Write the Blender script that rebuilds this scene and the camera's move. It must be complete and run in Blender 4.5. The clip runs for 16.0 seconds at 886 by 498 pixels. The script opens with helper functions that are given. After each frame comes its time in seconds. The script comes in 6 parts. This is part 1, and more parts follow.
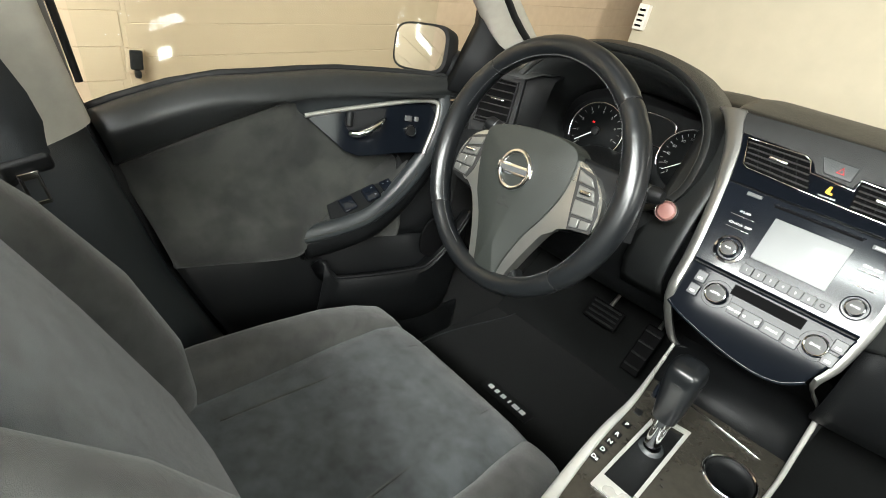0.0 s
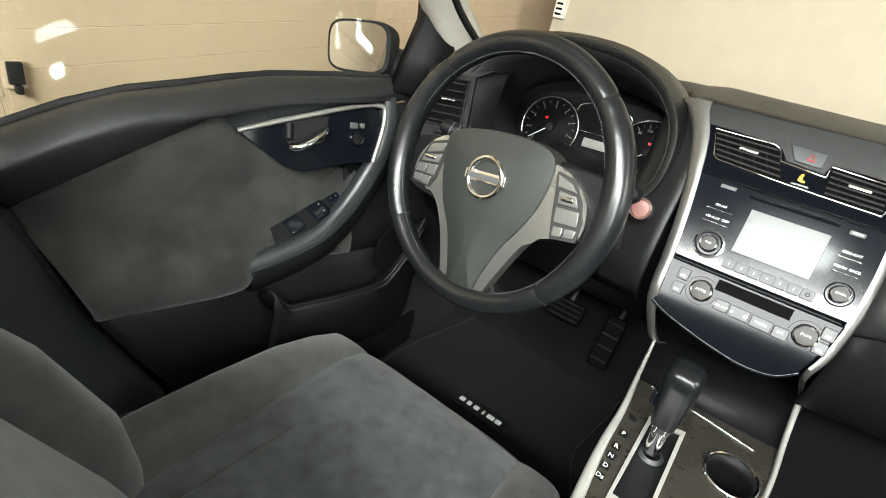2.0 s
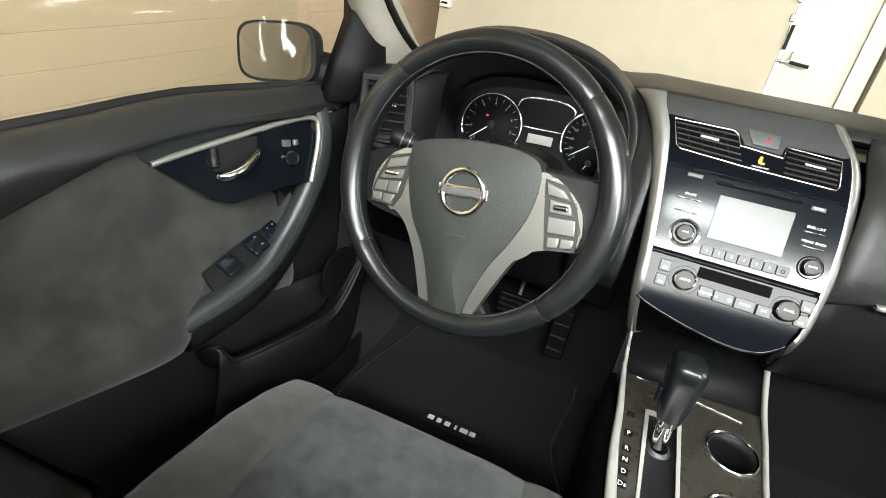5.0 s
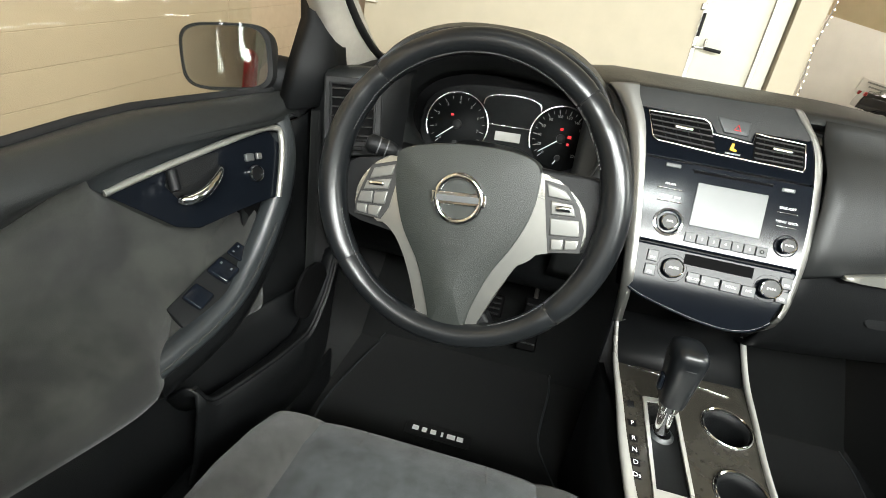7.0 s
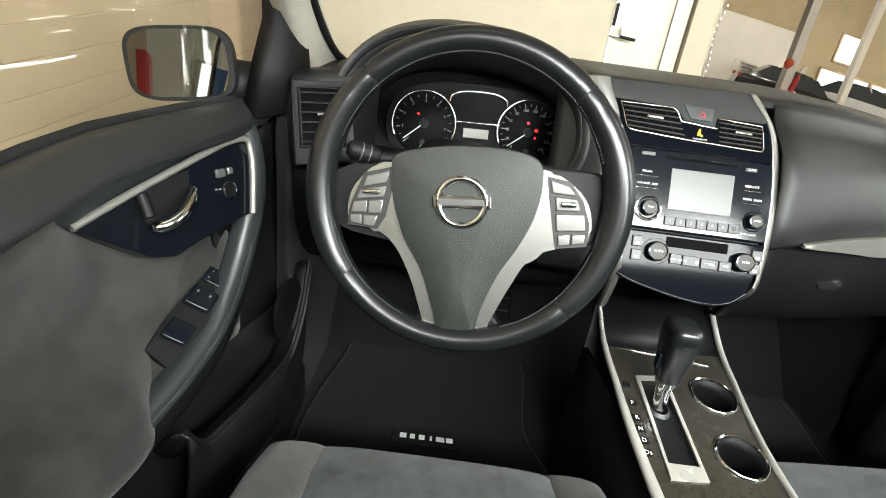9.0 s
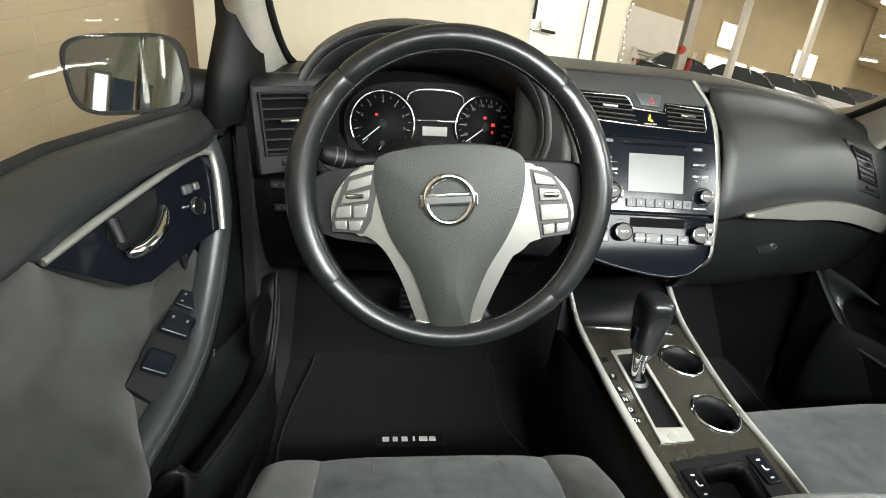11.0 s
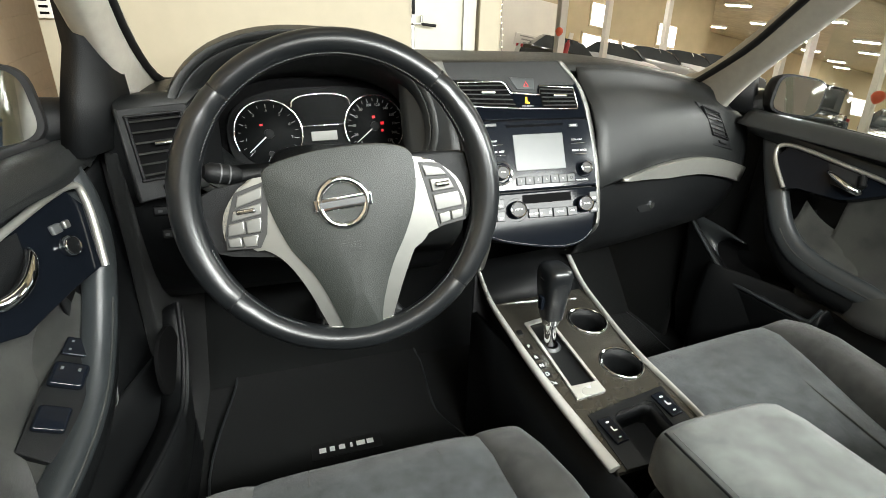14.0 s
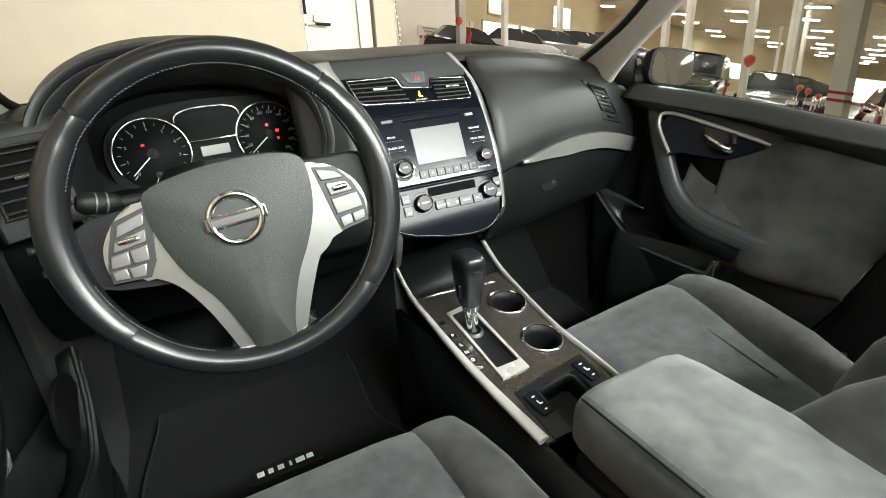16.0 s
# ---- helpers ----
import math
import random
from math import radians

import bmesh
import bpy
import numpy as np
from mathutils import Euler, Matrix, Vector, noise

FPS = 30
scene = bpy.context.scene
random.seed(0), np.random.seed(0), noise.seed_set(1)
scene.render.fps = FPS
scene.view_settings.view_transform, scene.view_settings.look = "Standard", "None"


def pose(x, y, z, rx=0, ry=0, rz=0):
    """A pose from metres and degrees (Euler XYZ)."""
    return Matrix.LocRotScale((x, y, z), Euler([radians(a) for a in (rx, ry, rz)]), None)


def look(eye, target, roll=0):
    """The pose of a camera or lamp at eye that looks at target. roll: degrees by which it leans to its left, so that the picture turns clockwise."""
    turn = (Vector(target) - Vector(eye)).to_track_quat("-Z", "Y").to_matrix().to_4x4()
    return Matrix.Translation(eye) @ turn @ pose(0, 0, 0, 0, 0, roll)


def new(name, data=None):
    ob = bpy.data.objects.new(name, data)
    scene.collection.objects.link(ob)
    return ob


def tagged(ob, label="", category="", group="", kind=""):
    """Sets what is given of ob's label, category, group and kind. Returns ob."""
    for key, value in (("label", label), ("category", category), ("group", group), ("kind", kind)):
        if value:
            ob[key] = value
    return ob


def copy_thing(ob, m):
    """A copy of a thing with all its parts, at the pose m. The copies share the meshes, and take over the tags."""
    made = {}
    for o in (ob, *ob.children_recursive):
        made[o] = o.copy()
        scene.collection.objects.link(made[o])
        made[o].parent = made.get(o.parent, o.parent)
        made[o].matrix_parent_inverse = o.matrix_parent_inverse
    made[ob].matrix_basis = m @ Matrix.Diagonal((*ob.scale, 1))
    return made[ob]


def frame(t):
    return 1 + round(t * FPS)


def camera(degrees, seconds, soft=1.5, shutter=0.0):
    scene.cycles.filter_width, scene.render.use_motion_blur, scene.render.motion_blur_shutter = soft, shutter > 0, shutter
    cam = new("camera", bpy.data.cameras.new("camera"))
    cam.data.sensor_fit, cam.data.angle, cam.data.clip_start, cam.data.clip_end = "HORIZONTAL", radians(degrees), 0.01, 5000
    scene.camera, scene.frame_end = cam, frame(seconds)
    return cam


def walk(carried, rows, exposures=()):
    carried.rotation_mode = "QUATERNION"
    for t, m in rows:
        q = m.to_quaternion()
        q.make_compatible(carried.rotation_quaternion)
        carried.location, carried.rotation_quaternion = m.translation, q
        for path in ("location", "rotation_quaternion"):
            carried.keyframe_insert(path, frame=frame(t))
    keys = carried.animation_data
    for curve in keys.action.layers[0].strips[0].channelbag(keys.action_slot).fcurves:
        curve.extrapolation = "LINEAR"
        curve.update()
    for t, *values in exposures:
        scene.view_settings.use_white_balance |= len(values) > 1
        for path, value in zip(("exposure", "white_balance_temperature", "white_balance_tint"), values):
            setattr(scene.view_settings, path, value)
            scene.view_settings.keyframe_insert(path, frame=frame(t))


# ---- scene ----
cam = camera(83.0, 16.0, soft=0.5)
PATH = [  # seconds, place, turn
    (0.0, 0.0753, -0.7282, 1.1218, 61.81, -11.97, 46.92),
    (0.5, 0.0487, -0.7232, 1.1194, 62.07, -11.67, 44.30),
    (1.0, 0.0227, -0.7178, 1.1166, 62.38, -11.42, 41.77),
    (1.5, -0.0042, -0.7140, 1.1137, 62.65, -11.19, 39.54),
    (2.0, -0.0293, -0.7113, 1.1114, 62.94, -10.97, 37.11),
    (2.5, -0.0552, -0.7069, 1.1091, 63.26, -10.66, 34.34),
    (3.0, -0.0823, -0.7067, 1.1074, 63.42, -10.51, 32.19),
    (3.5, -0.1084, -0.7070, 1.1040, 63.80, -10.40, 29.60),
    (4.0, -0.1343, -0.7056, 1.1023, 64.05, -10.11, 27.09),
    (6.5, -0.2595, -0.6961, 1.0941, 65.03, -8.82, 15.38),
    (7.0, -0.2855, -0.6942, 1.0918, 65.25, -8.53, 12.85),
    (7.5, -0.3127, -0.6919, 1.0898, 65.47, -8.30, 10.36),
    (8.0, -0.3421, -0.6906, 1.0889, 65.57, -8.09, 7.77),
    (8.5, -0.3695, -0.6888, 1.0866, 65.76, -7.79, 5.18),
    (9.0, -0.3971, -0.6865, 1.0838, 65.95, -7.46, 2.51),
    (11.5, -0.4814, -0.6855, 1.0764, 66.93, -5.31, -9.13),
    (12.0, -0.4788, -0.6901, 1.0785, 67.02, -4.65, -11.09),
    (12.5, -0.4734, -0.6946, 1.0804, 67.08, -3.86, -13.19),
    (13.0, -0.4686, -0.6984, 1.0810, 67.16, -3.20, -14.73),
    (13.5, -0.4634, -0.7019, 1.0820, 67.17, -2.38, -16.76),
    (14.0, -0.4572, -0.7040, 1.0817, 67.18, -1.54, -18.89),
    (14.5, -0.4509, -0.7060, 1.0827, 67.09, -0.66, -21.26),
    (15.0, -0.4466, -0.7075, 1.0839, 66.95, 0.00, -23.15),
    (15.5, -0.4391, -0.7100, 1.0854, 66.74, 0.88, -25.61),
    (16.0, -0.4247, -0.7164, 1.0840, 66.54, 2.31, -28.94),
]
walk(cam, [(t, pose(*p)) for t, *p in PATH])
# ---- world and light ----
world = bpy.data.worlds.new("hall_light")
scene.world = world
world.use_nodes = True
world.node_tree.nodes["Background"].inputs[0].default_value = (1.0, 0.95, 0.86, 1)
world.node_tree.nodes["Background"].inputs[1].default_value = 0.09


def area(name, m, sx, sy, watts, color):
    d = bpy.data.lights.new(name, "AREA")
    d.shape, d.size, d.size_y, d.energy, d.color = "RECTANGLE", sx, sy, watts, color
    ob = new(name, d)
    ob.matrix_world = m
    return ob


WARM = (1.0, 0.955, 0.82)
area("hall_light_front", look((-0.4, 1.3, 3.1), (-0.4, 1.4, 0)), 1.6, 0.3, 1.1, WARM)
area("hall_light_side", look((-1.05, -0.6, 2.9), (-0.9, -0.5, 0)), 0.4, 1.8, 5.4, WARM)
area("hall_light_passenger", look((4.2, -0.6, 3.0), (0.3, 0.0, 0.8)), 0.8, 2.6, 205, (0.98, 1.0, 0.94))
# added strip lamp: light of the rear window, which is not modelled itself
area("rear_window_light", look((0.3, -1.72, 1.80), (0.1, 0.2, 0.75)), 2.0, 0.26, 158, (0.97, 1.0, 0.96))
# unseen fill panel added behind the car for rim highlights and side light
area("rear_side_fill", look((1.9, -2.2, 1.9), (-0.2, 0.0, 0.75)), 0.5, 1.3, 74, (0.95, 1.0, 0.97))
area("dome_light", look((-0.02, -0.62, 1.385), (-0.02, -0.5, 0)), 0.20, 0.10, 4.3, (0.93, 1.0, 0.97))
# ---- materials ----
def mat(name, color, rough=0.5, metal=0.0, vary=0.15, scale=60.0, blotch=4.0, bump=0.0, bscale=900.0, coat=0.0, sheen=0.0,
        cells=False, emit=None, power=0.0, rvary=0.12, spec=0.5, span=0.35):
    """A surface with fine grain and broad blotches in its colour, gloss and relief."""
    m = bpy.data.materials.new(name)
    m.use_nodes = True
    t = m.node_tree
    b = t.nodes["Principled BSDF"]
    geo = t.nodes.new("ShaderNodeNewGeometry")

    def nz(s, detail):
        n = t.nodes.new("ShaderNodeTexNoise")
        n.inputs["Scale"].default_value, n.inputs["Detail"].default_value = s, detail
        t.links.new(geo.outputs["Position"], n.inputs["Vector"])
        return n

    fine, broad = nz(scale, 5), nz(blotch, 4)
    add = t.nodes.new("ShaderNodeMath")
    add.operation = "ADD"
    t.links.new(fine.outputs[0], add.inputs[0])
    t.links.new(broad.outputs[0], add.inputs[1])
    rng = t.nodes.new("ShaderNodeMapRange")
    rng.inputs["From Min"].default_value, rng.inputs["From Max"].default_value = 1 - span, 1 + span
    rng.inputs["To Min"].default_value, rng.inputs["To Max"].default_value = 1 - vary, 1 + vary
    t.links.new(add.outputs[0], rng.inputs["Value"])
    mul = t.nodes.new("ShaderNodeVectorMath")
    mul.operation = "SCALE"
    mul.inputs[0].default_value = color
    t.links.new(rng.outputs[0], mul.inputs["Scale"])
    t.links.new(mul.outputs[0], b.inputs["Base Color"])
    rr = t.nodes.new("ShaderNodeMapRange")
    rr.inputs["From Min"].default_value, rr.inputs["From Max"].default_value = 0.3, 0.7
    rr.inputs["To Min"].default_value, rr.inputs["To Max"].default_value = max(0.02, rough - rvary * rough), min(1, rough + rvary * rough)
    t.links.new(broad.outputs[0], rr.inputs["Value"])
    t.links.new(rr.outputs[0], b.inputs["Roughness"])
    b.inputs["Metallic"].default_value = metal
    b.inputs["Specular IOR Level"].default_value = spec
    b.inputs["Coat Weight"].default_value, b.inputs["Coat Roughness"].default_value = coat, 0.05
    b.inputs["Sheen Weight"].default_value, b.inputs["Sheen Roughness"].default_value = sheen, 0.5
    if bump:
        bp = t.nodes.new("ShaderNodeBump")
        bp.inputs["Strength"].default_value, bp.inputs["Distance"].default_value = bump, 0.001
        if cells:
            v = t.nodes.new("ShaderNodeTexVoronoi")
            v.inputs["Scale"].default_value = bscale
            t.links.new(geo.outputs["Position"], v.inputs["Vector"])
            t.links.new(v.outputs["Distance"], bp.inputs["Height"])
        else:
            t.links.new(nz(bscale, 3).outputs[0], bp.inputs["Height"])
        t.links.new(bp.outputs[0], b.inputs["Normal"])
    if emit:
        b.inputs["Emission Color"].default_value, b.inputs["Emission Strength"].default_value = (*emit, 1), power
    return m


PAD = mat("dash_vinyl", (0.0125, 0.0134, 0.0134), 0.44, bump=0.22, bscale=900, cells=True, vary=0.2, blotch=7, spec=0.36)
TRIM = mat("grey_plastic", (0.022, 0.025, 0.0265), 0.36, bump=0.2, bscale=900, cells=True, vary=0.14, spec=0.55)
DARK = mat("black_plastic", (0.0042, 0.0046, 0.005), 0.48, spec=0.22, bump=0.3, bscale=900, cells=True, vary=0.2)
PIT = mat("matt_black", (0.002, 0.002, 0.0022), 0.8, spec=0.08, vary=0.2)
SUEDE = mat("charcoal_suede", (0.038, 0.0385, 0.036), 0.95, sheen=0.22, bump=0.5, bscale=1500, vary=0.46, scale=34, blotch=8, span=0.3)
SUEDE_IN = mat("blue_grey_suede", (0.042, 0.0475, 0.0495), 0.95, sheen=0.2, bump=0.6, bscale=1200, vary=0.48, scale=34, blotch=8, span=0.28)
DOORCLOTH = mat("door_suede", (0.0150, 0.0155, 0.0130), 0.92, sheen=0.12, bump=0.5, bscale=1500, vary=0.62, scale=17, blotch=5, span=0.17)
CARPET = mat("black_carpet", (0.0078, 0.0083, 0.0083), 1.0, bump=1.0, bscale=1100, vary=0.45, scale=400, sheen=0.04, spec=0.1)
LEATHER = mat("black_leather", (0.0058, 0.0066, 0.0074), 0.30, bump=0.03, bscale=1100, cells=True, vary=0.2, rvary=0.15, spec=0.5)
HUB = mat("hub_vinyl", (0.016, 0.0182, 0.0162), 0.46, bump=0.32, bscale=900, cells=True, vary=0.12, spec=0.4)
SILVER = mat("satin_silver", (0.185, 0.183, 0.172), 0.34, metal=0.75, vary=0.06, bump=0.1, bscale=1500)
SPOKE = mat("polished_satin_silver", (0.40, 0.40, 0.375), 0.27, metal=0.9, vary=0.06, bump=0.04, bscale=1500)
RAIL = mat("bright_satin_silver", (0.50, 0.495, 0.465), 0.28, metal=0.5, vary=0.05, bump=0.02, bscale=1500)
STRIP = mat("satin_trim_strip", (0.30, 0.295, 0.27), 0.32, metal=0.6, vary=0.05, rvary=0.05)
BUTTON = mat("silver_button", (0.20, 0.20, 0.19), 0.36, metal=0.7, vary=0.06)
CHROME = mat("chrome", (0.78, 0.79, 0.80), 0.09, metal=1.0, vary=0.03)
GLOSS = mat("gloss_black", (0.0045, 0.006, 0.009), 0.13, coat=0.08, vary=0.1, rvary=0.3, spec=0.22)
KEY = mat("grey_key", (0.062, 0.064, 0.066), 0.45, vary=0.06)
WOOD = mat("dark_woodgrain", (0.024, 0.022, 0.018), 0.24, coat=0.2, vary=0.25, scale=90, blotch=20)
# armrest suede, with a paler base colour than the seats
ARMSUEDE = mat("pale_grey_suede", (0.086, 0.092, 0.088), 0.95, sheen=0.2, bump=0.5, bscale=1500, vary=0.4, scale=30, blotch=9, span=0.3)
PILLAR = mat("pillar_cloth", (0.37, 0.35, 0.30), 0.9, bump=0.3, bscale=1300, vary=0.08)
BELT = mat("belt_webbing", (0.016, 0.0185, 0.020), 0.6, bump=0.6, bscale=800, vary=0.2)
RUBBER = mat("rubber", (0.0055, 0.0055, 0.0058), 0.7, vary=0.15, spec=0.3)
INK = mat("white_ink", (0.75, 0.75, 0.73), 0.5, vary=0.03)
DIMINK = mat("dim_ink", (0.22, 0.22, 0.21), 0.6, vary=0.05)
RED = mat("red_lamp", (0.4, 0.01, 0.01), 0.4, emit=(1.0, 0.02, 0.03), power=0.9)
AMBER = mat("amber_lamp", (0.5, 0.3, 0.01), 0.4, emit=(1.0, 0.55, 0.02), power=1.6)
SCREEN = mat("lcd_screen", (0.085, 0.09, 0.09), 0.33, vary=0.04, coat=0.15)
LCD = mat("grey_lcd", (0.20, 0.20, 0.18), 0.25, vary=0.04)
DIAL = mat("dial_face", (0.0045, 0.005, 0.0052), 0.5, vary=0.12, spec=0.06)
GLOSSDOOR = mat("gloss_door_panel", (0.0035, 0.0045, 0.0065), 0.07, vary=0.1, spec=0.07)
KEYBED = mat("dark_key_bed", (0.016, 0.016, 0.0155), 0.5, vary=0.08)
PINK = mat("start_button_red", (0.22, 0.10, 0.085), 0.35, vary=0.1)
BLOCK = mat("painted_block", (0.42, 0.32, 0.215), 0.7, bump=0.6, bscale=160, vary=0.07, scale=30, blotch=1.5)
WHITEWALL = mat("cream_wall", (0.43, 0.385, 0.29), 0.6, bump=0.25, bscale=60, vary=0.06, scale=12, blotch=1.2)
DOORPAINT = mat("white_door_paint", (0.54, 0.53, 0.44), 0.5, vary=0.05, blotch=1.5, scale=15)
STEEL = mat("worn_steel", (0.35, 0.34, 0.31), 0.4, metal=1.0, vary=0.2)
FLOORM = mat("polished_concrete", (0.36, 0.33, 0.28), 0.3, vary=0.15, scale=9, blotch=0.7)
HALLWALL = mat("tan_hall_wall", (0.46, 0.38, 0.23), 0.8, vary=0.1, scale=2, blotch=0.4)
HALLWHITE = mat("white_hall_wall", (0.7, 0.67, 0.6), 0.7, vary=0.06, scale=2, blotch=0.5)
CEIL = mat("hall_ceiling", (0.50, 0.42, 0.27), 0.9, vary=0.2, scale=3, blotch=0.6)
LAMP = mat("hall_lamp", (0.9, 0.9, 0.85), 0.5, emit=(1.0, 0.95, 0.85), power=78.0)
BULB = mat("fairy_bulb", (0.9, 0.8, 0.6), 0.5, emit=(1.0, 0.85, 0.6), power=5.0)
DAYLIGHT = mat("bright_window", (0.9, 0.9, 0.9), 0.5, emit=(1.0, 0.98, 0.95), power=2.2)
PAINTBLACK = mat("car_paint_black", (0.012, 0.012, 0.014), 0.12, coat=1.0, vary=0.1)
PAINTWHITE = mat("car_paint_white", (0.72, 0.72, 0.72), 0.2, coat=1.0, vary=0.04)
PAINTRED = mat("car_paint_red", (0.32, 0.02, 0.02), 0.18, coat=1.0, vary=0.08)
PAINTSILVER = mat("car_paint_silver", (0.42, 0.43, 0.43), 0.2, metal=0.5, coat=1.0, vary=0.05)
PAINTGREY = mat("car_paint_grey", (0.12, 0.125, 0.13), 0.2, coat=1.0, vary=0.08)
CARGLASS = mat("dark_car_glass", (0.045, 0.05, 0.052), 0.08, vary=0.1, spec=0.3)
BALLOON = mat("balloon_orange", (0.75, 0.12, 0.05), 0.3, vary=0.05, coat=0.4)
REDPAINT = mat("red_paint", (0.45, 0.03, 0.03), 0.4, vary=0.08)
MIRROR = mat("mirror_glass", (0.66, 0.68, 0.70), 0.015, metal=1.0, vary=0.0, rvary=0.0)
BLUE = mat("blue_paint", (0.03, 0.09, 0.22), 0.4, vary=0.1)
HEADLINER = mat("headliner_cloth", (0.40, 0.385, 0.35), 0.95, vary=0.06)


def glass_mat():
    m = bpy.data.materials.new("clear_glass")
    m.use_nodes = True
    t = m.node_tree
    t.nodes.remove(t.nodes["Principled BSDF"])
    clear, gloss, mix = t.nodes.new("ShaderNodeBsdfTransparent"), t.nodes.new("ShaderNodeBsdfGlossy"), t.nodes.new("ShaderNodeMixShader")
    clear.inputs["Color"].default_value = (0.96, 0.985, 0.97, 1)
    gloss.inputs["Roughness"].default_value = 0.0
    mix.inputs[0].default_value = 0.03
    t.links.new(clear.outputs[0], mix.inputs[1])
    t.links.new(gloss.outputs[0], mix.inputs[2])
    t.links.new(mix.outputs[0], t.nodes["Material Output"].inputs["Surface"])
    return m


GLASS = glass_mat()
# ---- building helpers ----
I4 = Matrix.Identity(4)


def frame_of(o, x, y):
    """A frame at o whose x and y axes lie along x and y (made square); z is their normal."""
    x = Vector(x).normalized()
    z = x.cross(Vector(y)).normalized()
    y = z.cross(x)
    return Matrix(((x.x, y.x, z.x, o[0]), (x.y, y.y, z.y, o[1]), (x.z, y.z, z.z, o[2]), (0, 0, 0, 1)))


def thing(name, base, label, category, group="", kind=""):
    e = new(name)
    e.empty_display_size = 0.05
    e.location = base
    return tagged(e, label, category, group, kind)


def part(name, bm, material, parent=None, label="", sharp=50.0, solid=0.0, bevel=0.0):
    """Links a bmesh, given in world places, as one mesh under a thing or a part."""
    if isinstance(bm, bpy.types.Mesh):
        me = bm
    else:
        bmesh.ops.recalc_face_normals(bm, faces=bm.faces)
        me = bpy.data.meshes.new(name)
        bm.to_mesh(me)
        bm.free()
    me.materials.append(material)
    me.shade_smooth()
    me.set_sharp_from_angle(angle=radians(sharp))
    ob = new(name, me)
    if parent is not None:
        ob.parent = parent
        if parent.type == "EMPTY":
            ob.matrix_parent_inverse = Matrix.Translation(parent.location).inverted()
    if solid:
        s = ob.modifiers.new("thickness", "SOLIDIFY")
        s.thickness, s.offset = solid, -1
    if bevel:
        v = ob.modifiers.new("edge", "BEVEL")
        v.width, v.segments, v.limit_method, v.angle_limit = bevel, 2, "ANGLE", radians(40)
    areas = sorted(p.area for p in me.polygons)
    if not solid and areas[-1] > 8 * areas[len(areas) // 2]:  # flat faces stay flat between rounded edges
        w = ob.modifiers.new("normals", "WEIGHTED_NORMAL")
        w.keep_sharp, w.weight = True, 90
    return tagged(ob, label)


def box(m, c, s, bev=0.0, seg=2):
    """A box of size s about c in the frame m, with rounded edges."""
    bm = bmesh.new()
    bmesh.ops.create_cube(bm, size=1)
    bmesh.ops.scale(bm, vec=s, verts=bm.verts)
    if bev:
        bmesh.ops.bevel(bm, geom=bm.edges[:], offset=min(bev, 0.45 * min(s)), segments=seg, affect="EDGES", profile=0.5)
    bmesh.ops.translate(bm, vec=c, verts=bm.verts)
    bmesh.ops.transform(bm, matrix=m, verts=bm.verts)
    return bm


def slab(m, outline, z0, z1, bev=0.0, seg=2):
    """A flat piece with the given outline in the frame m, from z0 to z1, with rounded rims."""
    bm = bmesh.new()
    bot = [bm.verts.new((x, y, z0)) for x, y in outline]
    top = [bm.verts.new((x, y, z1)) for x, y in outline]
    n = len(outline)
    bm.faces.new(bot[::-1])
    f = bm.faces.new(top)
    for i in range(n):
        bm.faces.new((bot[i], bot[(i + 1) % n], top[(i + 1) % n], top[i]))
    if bev:
        bmesh.ops.bevel(bm, geom=f.edges[:], offset=bev, segments=seg, affect="EDGES", profile=0.5)
    bmesh.ops.transform(bm, matrix=m, verts=bm.verts)
    return bm


def lathe(m, profile, seg=32):
    """Turns the profile of (radius, height) about the z axis of the frame m."""
    bm = bmesh.new()
    rings = []
    for r, z in profile:
        if r < 1e-6:
            rings.append([bm.verts.new((0, 0, z))])
        else:
            rings.append([bm.verts.new((r * math.cos(2 * math.pi * i / seg), r * math.sin(2 * math.pi * i / seg), z)) for i in range(seg)])
    for a, b in zip(rings, rings[1:]):
        for i in range(seg):
            j = (i + 1) % seg
            q = [a[i % len(a)], a[j % len(a)], b[j % len(b)], b[i % len(b)]]
            q = [v for k, v in enumerate(q) if v not in q[:k]]
            if len(q) > 2:
                bm.faces.new(q)
    bmesh.ops.transform(bm, matrix=m, verts=bm.verts)
    return bm


def smooth(pts, n, closed=False):
    """n points on a smooth curve through pts."""
    p = [Vector(q) for q in pts]
    k = len(p)
    out = []
    spans = k if closed else k - 1
    for i in range(n):
        t = i / (n if closed else n - 1) * spans
        s = min(int(t), spans - 1)
        t -= s
        if closed:
            a, b, c, d = (p[(s + o) % k] for o in (-1, 0, 1, 2))
        else:
            a, b, c, d = p[max(s - 1, 0)], p[s], p[s + 1], p[min(s + 2, k - 1)]
        out.append(0.5 * ((2 * b) + (c - a) * t + (2 * a - 5 * b + 4 * c - d) * t * t + (3 * b - a - 3 * c + d) * t ** 3))
    return out


def loft(sections, ring=False, caps=False, loop=False):
    """A skin over a row of sections of equally many points. ring: sections are closed; loop: the row is closed."""
    bm = bmesh.new()
    rows = [[bm.verts.new(p) for p in s] for s in sections]
    n = len(rows[0])
    pairs = list(zip(rows, rows[1:])) + ([(rows[-1], rows[0])] if loop else [])
    for a, b in pairs:
        for i in range(n if ring else n - 1):
            j = (i + 1) % n
            bm.faces.new((a[i], a[j], b[j], b[i]))
    if caps:
        bm.faces.new(rows[0][::-1])
        bm.faces.new(rows[-1])
    return bm


